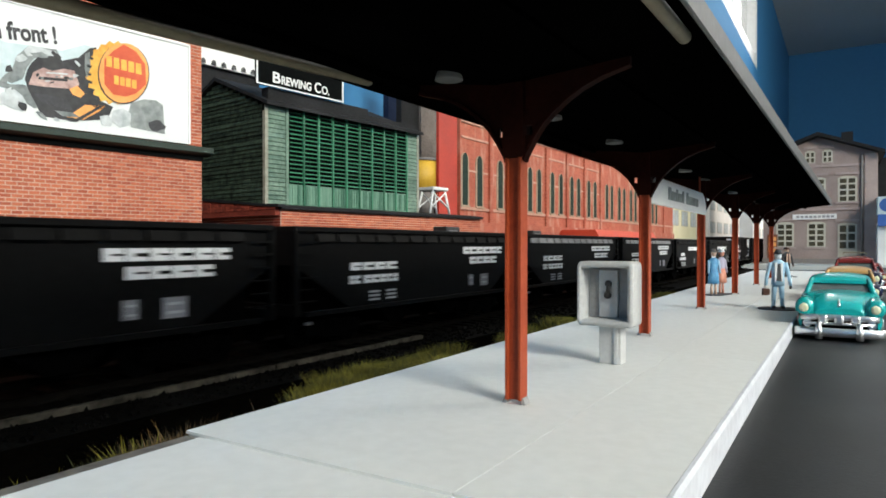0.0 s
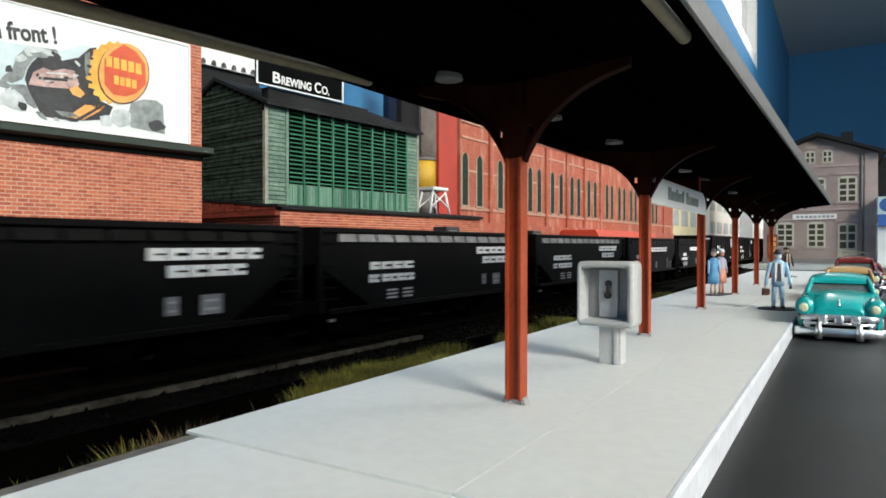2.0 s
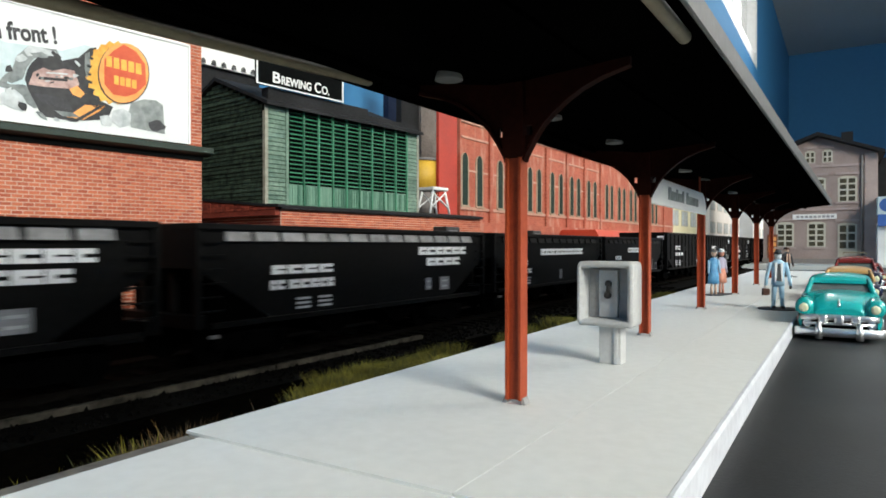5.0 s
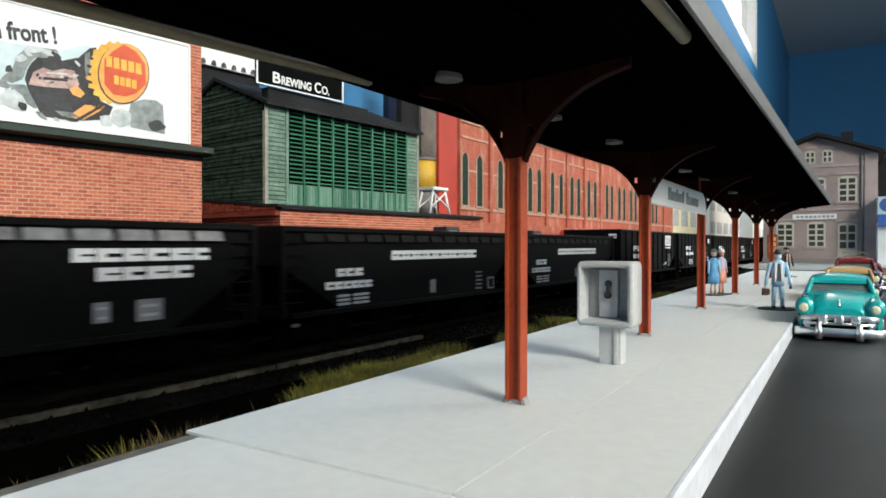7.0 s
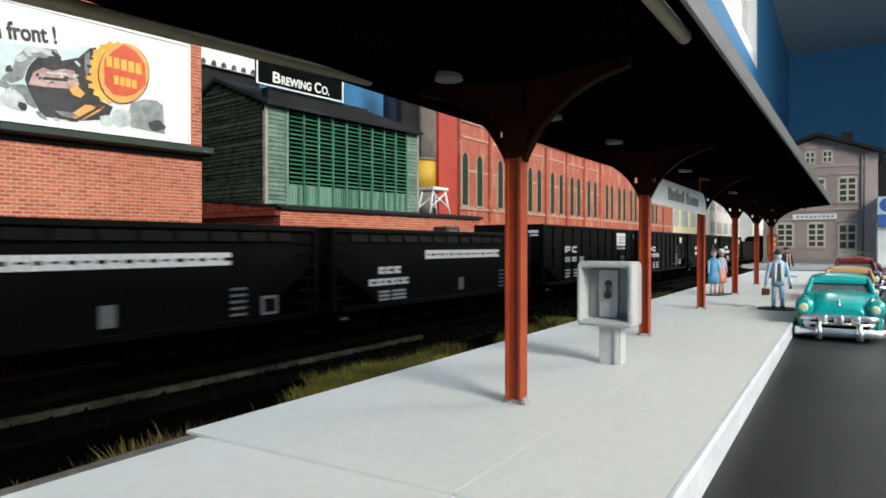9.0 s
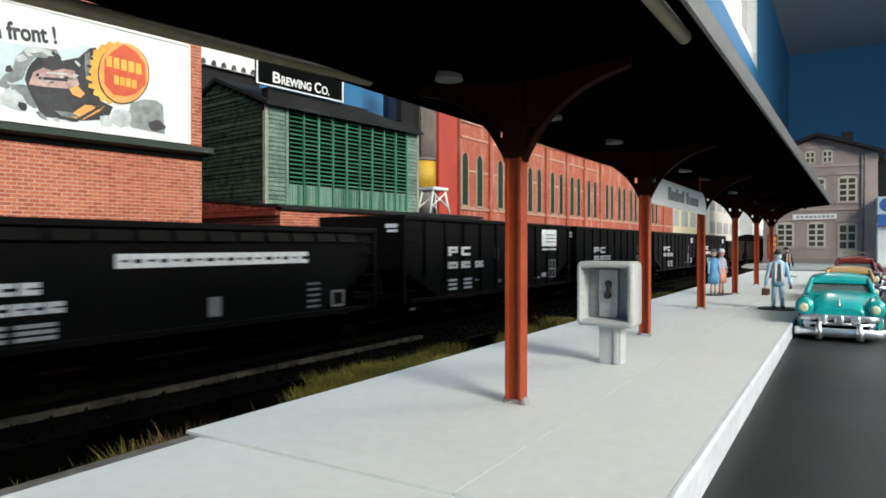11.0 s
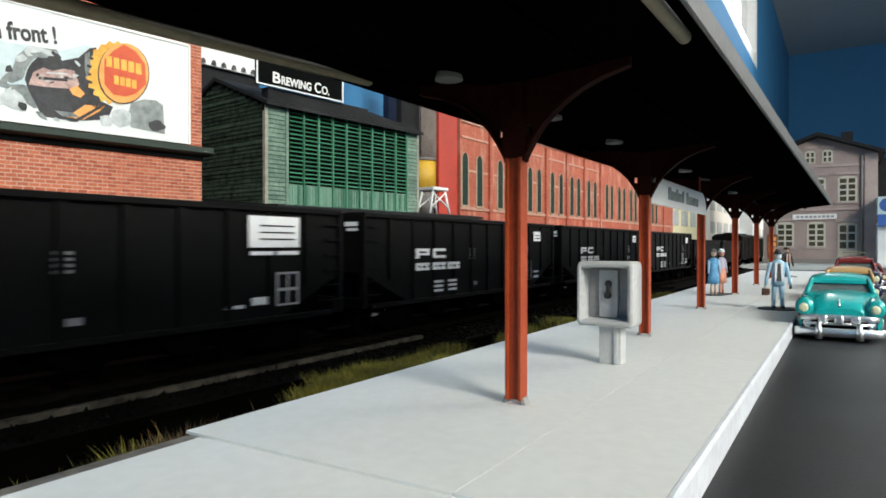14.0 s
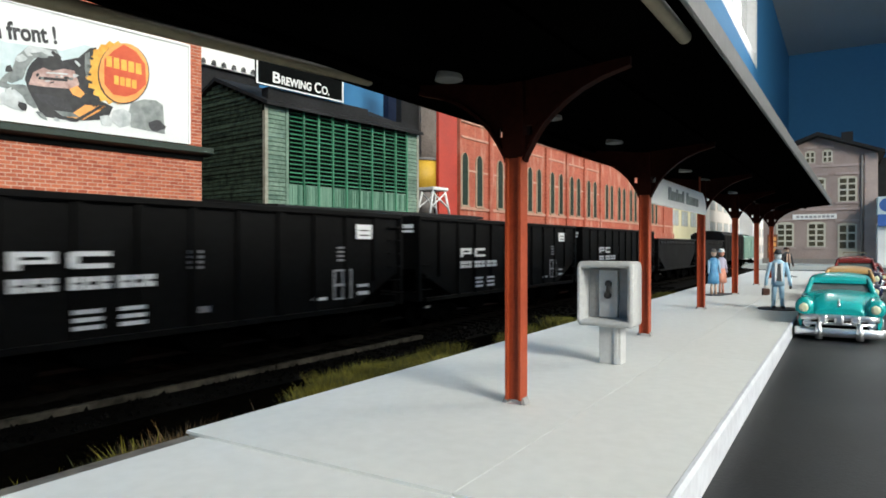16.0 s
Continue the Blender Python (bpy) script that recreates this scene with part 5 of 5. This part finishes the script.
# ---- painted miniature figures, plain shapes ----
def figurine(at, turn, label, mats, kind):
    bm = bmesh.new()
    # mats: 0 base, 1 legs, 2 coat, 3 front, 4 head, 5 hat
    rod(bm, (0, 0, 0), (0, 0, 0.035), 0.55 if kind == "suit" else 0.4, 24, mi=0)
    if kind == "suit":
        for sx in (-1, 1):
            loft(bm, [[(sx * cx + r * math.cos(a), 0.9 * r * math.sin(a), z) for a in (2 * math.pi * k / 10 for k in range(10))] for z, r, cx in ((0.03, 0.06, 0.15), (0.12, 0.07, 0.15), (0.5, 0.085, 0.13), (0.85, 0.115, 0.09))], mi=1)
            loft(bm, [[(sx * cx + r * math.cos(a), cy + r * math.sin(a), z) for a in (2 * math.pi * k / 10 for k in range(10))] for z, r, cx, cy in ((0.72, 0.055, 0.41, -0.03), (0.95, 0.065, 0.38, 0.0), (1.2, 0.075, 0.31, 0.0), (1.42, 0.09, 0.23, 0.0))], mi=2)
            loft(bm, [[(sx * 0.42 + r * math.cos(a), -0.03 + r * math.sin(a), z) for a in (2 * math.pi * k / 8 for k in range(8))] for z, r in ((0.62, 0.03), (0.66, 0.05), (0.72, 0.045))], mi=3 if sx > 0 else 4)
            rod(bm, (sx * 0.15, -0.2, 0.06), (sx * 0.15, 0.07, 0.06), 0.055, 10, mi=0)
        loft(bm, [[(w * math.cos(a), d * math.sin(a), z) for a in (2 * math.pi * k / 14 for k in range(14))] for z, w, d in ((0.72, 0.23, 0.15), (0.95, 0.21, 0.14), (1.2, 0.235, 0.15), (1.4, 0.26, 0.14), (1.5, 0.1, 0.09))], mi=2)
        box(bm, -0.085, 0.085, -0.165, -0.12, 0.86, 1.38, mi=3)
        box(bm, -0.40, -0.30, -0.16, 0.12, 0.44, 0.62, mi=5)
        box(bm, -0.52, -0.38, -0.16, 0.12, 0.42, 0.62, mi=5)
    else:
        for sx in (-0.09, 0.09):
            rod(bm, (sx, 0, 0.03), (sx, 0, 0.5), 0.05, 10, mi=4)
        loft(bm, [[(w * math.cos(a), d * math.sin(a), z) for a in (2 * math.pi * k / 14 for k in range(14))] for z, w, d in ((0.45, 0.27, 0.2), (0.8, 0.24, 0.18), (1.02, 0.17, 0.13), (1.25, 0.22, 0.15), (1.38, 0.22, 0.13), (1.46, 0.08, 0.08))], mi=2)
        for sx in (-1, 1):
            rod(bm, (sx * 0.23, 0, 1.36), (sx * 0.29, -0.06, 0.85), 0.06, 10, 0.045, mi=3)
    bmesh.ops.create_uvsphere(bm, u_segments=12, v_segments=8, radius=0.125, matrix=Matrix.Translation((0, 0, 1.62)))
    for f in bm.faces:
        if f.calc_center_median().z > 1.505:
            f.material_index = 4
    rod(bm, (0, 0.0, 1.67), (0, 0, 1.69), 0.17, 16, mi=5 if kind != "suit" else 3)
    rod(bm, (0, 0, 1.69), (0, 0, 1.80), 0.125, 14, 0.11, mi=5 if kind != "suit" else 3)
    if kind == "suit":
        for sx in (-1, 1):
            prism(bm, [(sx * 0.09, 0.84), (sx * 0.12, 0.84), (sx * 0.14, 1.4), (sx * 0.05, 1.42)], "y", -0.17, -0.12, mi=4)
        bmesh.ops.scale(bm, vec=(0.82, 1, 1), verts=[v for v in bm.verts if v.co.z > 0.04])
    else:
        for f in bm.faces:
            if f.material_index == 2 and f.calc_center_median().z < 0.95:
                f.material_index = 1
        bmesh.ops.scale(bm, vec=(0.84, 0.9, 1), verts=[v for v in bm.verts if v.co.z > 0.04])
    me = finish(bm, "figurine", mats)
    ob = new("figurine", me)
    ob.matrix_basis = pose(at[0] * S, at[1] * S, at[2] * S, 0, 0, turn)
    return tagged(ob, label, "figurine", "painted figurines")


figurine((-1.72, 22.1, 0.004), 14, "painted miniature figurine in pale blue on a black base", [VEST, SUIT_BLUE, SUIT_BLUE, VEST, FIG_WHITE, BROWN], "suit")
figurine((-4.33, 27.0, 0.004), 40, "painted miniature figurine in a blue dress", [VEST, DRESS_BLUE, DRESS_BLUE, SUIT_BLUE, SKIN, STONE], "dress")
figurine((-4.16, 27.75, 0.004), 60, "painted miniature figurine in salmon and lilac", [VEST, SALMON, LILAC, LILAC, SALMON, FIG_WHITE], "dress")
figurine((-3.0, 45.0, 0.004), 30, "small dark painted figurine far along the platform", [VEST, VEST, VEST, BROWN, SKIN, VEST], "suit")
figurine((-3.2, 46.5, 0.004), -30, "small grey painted figurine near the canopy end", [VEST, BROWN, STONE, STONE, SKIN, VEST], "dress")


# ---- the train ----
def bars(parent, spec, x, mat, label="", slots=False):
    """Lettering too blurred to read, as plain bars: (y, z, width, height)."""
    for k, (y, z, w, h) in enumerate(spec):
        bm = bmesh.new()
        if slots and w > 0.15:
            a, b = (0.34, 0.62) if k % 2 else (0.42, 0.58)
            prism(bm, [(y, z), (y + w, z), (y + w, z + a * h), (y + 0.38 * w, z + a * h), (y + 0.38 * w, z + b * h), (y + w, z + b * h), (y + w, z + h), (y, z + h)], "x", x, x + 0.012)
        else:
            box(bm, x, x + 0.012, y, y + w, z, z + h)
        part("letter_bar", bm, mat, parent, label)


def word(y0, y1, z, h, n, gap=0.05, seed=1):
    """n bars of uneven width that fill y0 to y1."""
    rnd = random.Random(seed)
    ws = [rnd.uniform(0.75, 1.15) for k in range(n)]
    k = (y1 - y0 - gap * (n - 1)) / sum(ws)
    out, y = [], y0
    for w in ws:
        out.append((y, z, w * k, h))
        y += w * k + gap
    return out


def truck(parent, y):
    bm = bmesh.new()
    for sx in (-1, 1):
        prism(bm, [(y - 1.1, 0.42), (y - 0.7, 0.62), (y + 0.7, 0.62), (y + 1.1, 0.42), (y + 0.6, 0.3), (y + 0.3, 0.2), (y - 0.3, 0.2), (y - 0.6, 0.3)], "x", sx * 1.0 - 0.07, sx * 1.0 + 0.07)
        for q in (-0.85, 0.85):
            box(bm, sx * 1.0 - 0.12, sx * 1.0 + 0.12, y + q - 0.14, y + q + 0.14, 0.3, 0.56)
    box(bm, -1.0, 1.0, y - 0.18, y + 0.18, 0.35, 0.7)
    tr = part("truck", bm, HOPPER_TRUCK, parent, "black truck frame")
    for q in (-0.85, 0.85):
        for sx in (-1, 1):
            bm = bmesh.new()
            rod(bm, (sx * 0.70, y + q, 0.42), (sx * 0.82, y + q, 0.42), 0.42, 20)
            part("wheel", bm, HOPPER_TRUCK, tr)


def hopper_car(L, H, label, ribs, chord, style):
    """An open hopper; near side towards +x, y from 0 to L, z from the rail top."""
    car = thing("hopper_car", (0, 0, 0), 0, label, "hopper car", "cars of the coal train")
    W = 1.55
    ex = 0.75 if ribs else 0.55
    prof = [(0.02, H), (L - 0.02, H), (L - 0.02, H - (1.5 if ribs else 0.85)), (L - 2.0, 0.86), (2.0, 0.86), (0.02, H - (1.5 if ribs else 0.85))]
    bm = bmesh.new()
    prism(bm, prof, "x", -W + 0.06, W - 0.06)
    bmesh.ops.recalc_face_normals(bm, faces=bm.faces)
    top = max(bm.faces, key=lambda f: f.calc_center_median().z)
    bmesh.ops.inset_region(bm, faces=[top], thickness=0.1)
    bmesh.ops.translate(bm, vec=(0, 0, -0.35), verts=top.verts)
    part("body", bm, HOPPER, car)
    # top chord and side sill
    for name, z0, z1, x0, x1, a, b in (("top_chord", H - 0.10, H + 0.02, W - 0.08, W + 0.03, 0, L), ("side_sill", 0.82, 0.93, W - 0.1, W + 0.02, 0.35, L - 0.35)):
        for sx in (-1, 1):
            bm = bmesh.new()
            box(bm, min(sx * x0, sx * x1), max(sx * x0, sx * x1), a, b, z0, z1)
            soften(bm, 0.012)
            part(name, bm, HOPPER, car)
    for y0 in (0.0, L - 0.1):
        bm = bmesh.new()
        box(bm, -W + 0.08, W - 0.08, y0, y0 + 0.1, H - 0.10, H + 0.02)
        part("end_chord", bm, HOPPER, car)
    if ribs:
        n = 10
        for k in range(n):
            y = 1.15 + (L - 2.3) * k / (n - 1)
            zb = 0.93 if 2 < y < L - 2 else 0.93 + (2 - min(y, L - y)) * 0.7
            for sx in (-1, 1):
                bm = bmesh.new()
                box(bm, min(sx * (W - 0.07), sx * W), max(sx * (W - 0.07), sx * W), y - 0.07, y + 0.07, zb, H - 0.1)
                part("rib", bm, HOPPER, car)
    else:
        # offset side: an inclined strip of bays under the top chord
        n = 13
        for sx in (-1, 1):
            for k in range(n):
                bm = bmesh.new()
                a, b = 0.7 + (L - 1.4) * k / n, 0.7 + (L - 1.4) * (k + 1) / n - 0.12
                prism(bm, [(sx * (W - 0.06), H - 0.32), (sx * (W + 0.025), H - 0.32), (sx * (W - 0.04), H - 0.12), (sx * (W - 0.06), H - 0.12)], "y", a, b)
                part("offset_bay", bm, chord, car)
    # ends: corner posts, cross sheet, ladder, sill, coupler, slope sheet
    for y0, dy in ((0.0, 1), (L, -1)):
        for sx in (-1, 1):
            bm = bmesh.new()
            a, b = sorted((y0, y0 + dy * 0.12))
            box(bm, sx * (W - 0.05) - 0.07, sx * (W - 0.05) + 0.07, a, b, 0.85, H - 0.1)
            part("corner_post", bm, HOPPER, car)
            for k in range(6):
                bm = bmesh.new()
                z = 1.15 + k * (H - 1.5) / 5
                a, b = sorted((y0 + dy * 0.12, y0 + dy * 0.62))
                box(bm, sx * W - 0.02 + sx * 0.02, sx * W + 0.02 + sx * 0.02, a, b, z, z + 0.035)
                part("ladder_rung", bm, HOPPER, car)
            bm = bmesh.new()
            a, b = sorted((y0 + dy * 0.2, y0 + dy * 0.32))
            box(bm, sx * 0.5 - 0.07, sx * 0.5 + 0.07, a, b, 1.1, H - 0.9)
            part("end_post", bm, HOPPER, car)
        bm = bmesh.new()
        a, b = sorted((y0, y0 + dy * 0.25))
        box(bm, -W + 0.05, W - 0.05, a, b, 0.85, 1.1)
        part("end_sill", bm, HOPPER, car)
        bm = bmesh.new()
        a, b = sorted((y0 - dy * 0.42, y0 + dy * 0.4))
        box(bm, -0.12, 0.12, a, b, 0.72, 0.95)
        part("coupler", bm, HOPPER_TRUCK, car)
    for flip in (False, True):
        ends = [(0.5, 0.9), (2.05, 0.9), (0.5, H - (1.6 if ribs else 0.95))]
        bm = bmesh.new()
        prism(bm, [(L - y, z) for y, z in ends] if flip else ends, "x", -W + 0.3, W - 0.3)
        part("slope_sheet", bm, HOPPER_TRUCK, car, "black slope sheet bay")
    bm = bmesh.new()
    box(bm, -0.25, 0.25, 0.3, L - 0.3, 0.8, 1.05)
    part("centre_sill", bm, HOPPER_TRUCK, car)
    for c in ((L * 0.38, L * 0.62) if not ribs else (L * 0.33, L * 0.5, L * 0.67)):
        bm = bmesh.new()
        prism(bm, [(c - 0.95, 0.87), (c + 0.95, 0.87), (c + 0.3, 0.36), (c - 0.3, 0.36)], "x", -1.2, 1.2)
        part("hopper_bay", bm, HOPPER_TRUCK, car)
    truck(car, 1.75)
    truck(car, L - 1.75)
    f = W - 0.058
    if style == "two_line":
        bars(car, word(L - 3.7, L - 1.12, 2.17, 0.225, 6, 0.035, seed=3), f, DECAL, slots=True)
        bars(car, word(L - 3.3, L - 1.5, 1.85, 0.225, 4, 0.035, seed=4), f, DECAL, slots=True)
        bars(car, word(1.92, 3.82, 1.82, 0.195, 4, seed=5) + word(1.88, 2.3, 1.49, 0.2, 2, 0.03, seed=8) + word(2.42, 3.86, 1.49, 0.2, 5, 0.03, seed=6), f, DECAL, slots=True)
        bars(car, [(y, z, 0.44, 0.05) for y in (2.64, 3.34) for z in (1.03, 1.13, 1.23)], f, DECAL_MID)
        bars(car, [(L - 3.36, 1.16, 0.28, 0.34), (L - 2.6, 1.12, 0.5, 0.38)], f, DECAL_DIM)
        bars(car, [(L - 3.3, 1.22, 0.16, 0.04), (L - 3.3, 1.38, 0.16, 0.04), (L - 2.5, 1.2, 0.3, 0.05), (L - 2.5, 1.36, 0.3, 0.05)], f + 0.012, DECAL_MID)
    elif style == "strip":
        bars(car, word(3.98, 8.5, 2.05, 0.25, 18, 0.012, seed=7), f, DECAL, slots=True)
        bars(car, word(1.82, 2.78, 1.69, 0.19, 3, seed=5) + word(1.42, 3.14, 1.39, 0.18, 6, 0.03, seed=6), f, DECAL, slots=True)
        bars(car, [(y, z, w, 0.06) for y, w in ((1.84, 0.46), (2.42, 0.6)) for z in (0.99, 1.09, 1.19)], f, DECAL_MID)
        bars(car, [(5.84, 1.06, 0.28, 0.38), (L - 1.62, 0.98, 0.46, 0.40)], f, DECAL_DIM)
        bars(car, [(L - 2.4, 1.02 + 0.13 * k, 0.4, 0.05) for k in range(5)], f, DECAL_DIM)
        bars(car, [(L - 1.54, 1.04, 0.3, 0.28)], f + 0.012, HOPPER)
    elif style in ("initials", "small_emblem"):
        if style == "initials":
            cols, low, h1 = (2.29, 3.05, 3.92), (2.31, 3.2), 2.12
        else:
            cols, low, h1 = (2.27, 3.14, 3.95), (3.2, 3.98), 2.07
        for n, y in enumerate(cols[:2]):
            w = 0.54 if style == "initials" else 0.68
            if n == 0:
                bars(car, [(y, h1, 0.16, 0.28), (y + 0.16, h1 + 0.2, w - 0.16, 0.08), (y + 0.16, h1 + 0.09, w - 0.16, 0.06), (y + w - 0.14, h1 + 0.15, 0.14, 0.05)], f + 0.06, DECAL)
            else:
                bars(car, [(y, h1 + 0.02, 0.15, 0.24), (y + 0.06, h1, w - 0.06, 0.08), (y + 0.06, h1 + 0.2, w - 0.06, 0.08)], f + 0.06, DECAL)
        for n, y in enumerate(cols):
            bars(car, word(y, y + (0.53 if style == "initials" else 0.68), 1.73, 0.21, 3, 0.025, seed=n + 2), f + 0.06, DECAL, slots=True)
        for y in low:
            bars(car, [(y, z, 0.48, 0.07) for z in (1.08, 1.21, 1.34)], f + 0.06, DECAL)
        if style == "initials":
            bars(car, [(3.9, 1.3, 0.24, 0.05)], f + 0.06, DECAL_DIM)
            bars(car, [(9.15, 2.4, 1.42, 0.66), (9.2, 2.24, 0.62, 0.08), (9.92, 2.24, 0.62, 0.08)], f + 0.06, DECAL)
            bars(car, [(9.45, 2.84, 0.95, 0.03), (9.45, 2.7, 0.95, 0.03), (9.45, 2.56, 0.95, 0.03)], f + 0.074, HOPPER)
            gy = 9.95
        else:
            bars(car, [(10.08, 2.6, 0.6, 0.36)], f + 0.06, DECAL)
            bars(car, [(10.2, 2.68, 0.36, 0.03), (10.2, 2.8, 0.36, 0.03)], f + 0.074, HOPPER)
            bars(car, [(9.45, 2.06 + 0.1 * k, 0.4, 0.05) for k in range(4)], f, DECAL_DIM)
            bars(car, [(10.2, 1.2, 0.42, 0.09), (10.2, 1.4, 0.42, 0.07)], f, DECAL)
            gy = 9.32
        bars(car, [(gy, 1.82, 0.66, 0.04), (gy, 1.14, 0.66, 0.04), (gy, 1.46, 0.66, 0.06), (gy, 1.18, 0.05, 0.64), (gy + 0.61, 1.18, 0.05, 0.64), (gy + 0.31, 1.18, 0.04, 0.64)], f, DECAL_MID)
        bars(car, [(5.36, 2.0 + 0.1 * k, 0.3, 0.05) for k in range(4)] + [(5.48, 1.16, 0.34, 0.12)], f, DECAL_DIM)
        bars(car, [(8.62, 1.16, 0.46, 0.07)] + ([(9.28, 1.2, 0.5, 0.16)] if style == "initials" else []), f, DECAL)
        bm = bmesh.new()
        box(bm, W - 0.55, W - 0.2, -0.012, 0.0, H - 0.45, H - 0.38)
        box(bm, W - 0.62, W - 0.2, -0.012, 0.0, H - 0.33, H - 0.22)
        part("end_plate", bm, DECAL, car)
    bm = bmesh.new()
    box(bm, W - 0.02, W + 0.04, 0.3, 0.5, 0.64, 0.70)
    part("step", bm, HIGHLIGHT_GREY, car)
    return car


def van(L, H, paint, label, name, category):
    """A closed car at the far end of the train."""
    car = thing(name, (0, 0, 0), 0, label, category, "cars of the coal train")
    bm = bmesh.new()
    prism(bm, [(-1.5, 0.95), (1.5, 0.95), (1.5, H - 0.35), (1.1, H - 0.08), (0, H), (-1.1, H - 0.08), (-1.5, H - 0.35)], "y", 0, L)
    part("body", bm, paint, car)
    bm = bmesh.new()
    box(bm, 1.5, 1.56, L / 2 - 1.0, L / 2 + 1.0, 1.1, H - 0.5)
    part("sliding_door", bm, paint, car)
    bm = bmesh.new()
    box(bm, -0.4, 0.4, 0.2, L - 0.2, H, H + 0.08)
    part("running_board", bm, HOPPER_TRUCK, car)
    for k in range(9):
        bm = bmesh.new()
        y = 0.3 + (L - 0.6) * k / 8
        box(bm, 1.5, 1.53, y - 0.04, y + 0.04, 0.95, H - 0.4)
        part("rib", bm, paint, car)
    truck(car, 1.8)
    truck(car, L - 1.8)
    return car


LOW = "black offset-side coal hopper with white lettering"
TALL = "tall black ribbed coal hopper with white initials and emblem"
eb_a = hopper_car(11.0, 2.85, LOW, False, HOPPER, "two_line")
# the pale bays of eb_b are reflected light given as colour
eb_b = hopper_car(11.1, 2.85, LOW + " and a highlight painted along its top edge", False, HIGHLIGHT_GREY, "two_line")
we_a = hopper_car(10.9, 2.85, "black offset-side coal hopper with a long white name strip", False, HOPPER, "strip")
pc_a = hopper_car(12.0, 3.26, TALL, True, HOPPER, "initials")
pc_b = hopper_car(12.0, 3.26, "tall black ribbed coal hopper with a small white emblem", True, HOPPER, "small_emblem")
low_a = hopper_car(11.0, 2.85, "plain black coal hopper near the train's end", False, HOPPER, "none")
black_van = van(11.6, 3.7, HOPPER, "black closed van near the end of the train", "box_car", "box car")
mint_van = van(11.6, 3.6, MINT, "mint green closed van at the end of the train", "box_car", "box car")
ZERO = pose(0, 0, 0)
train = [(eb_a, -1.3), (eb_b, 21.86), (we_a, 45.5), (pc_a, 69.0), (low_a, 120.4), (black_van, 144.0), (mint_van, 156.3),
         (copy_thing(eb_a, ZERO), 10.3), (copy_thing(eb_a, ZERO), -13.2), (copy_thing(eb_b, ZERO), 33.7), (copy_thing(we_a, ZERO), 56.9),
         (pc_b, 81.8), (copy_thing(pc_b, ZERO), 94.6), (copy_thing(pc_b, ZERO), 107.4), (copy_thing(low_a, ZERO), 132.2)]
TRAVEL = [(0, 0), (0.5, 2.8), (1.0, 5.5), (1.5, 8.13), (2.0, 10.8), (2.5, 13.45), (3.0, 16.0), (3.5, 18.5), (4.2, 22.0), (6.5, 33.2), (7.0, 35.6), (8.0, 40.45), (9.0, 45.4),
          (11.5, 57.0), (12.0, 59.4), (12.5, 61.8), (13.0, 64.25), (13.5, 66.7), (14.0, 69.15), (14.5, 71.6), (15.0, 74.2), (15.5, 76.85), (16.0, 79.52)]


def motions():
    """The train rolls towards the viewer along its track."""
    for car, s0 in train:
        rows_ = []
        for t, d in TRAVEL:
            x, y, z = along(s0 - d, TRACK_D, -0.5)
            rows_.append((t, pose(x * S, y * S, z * S, 0, 0, -TRACK_TURN)))
        walk(car, rows_)


motions()
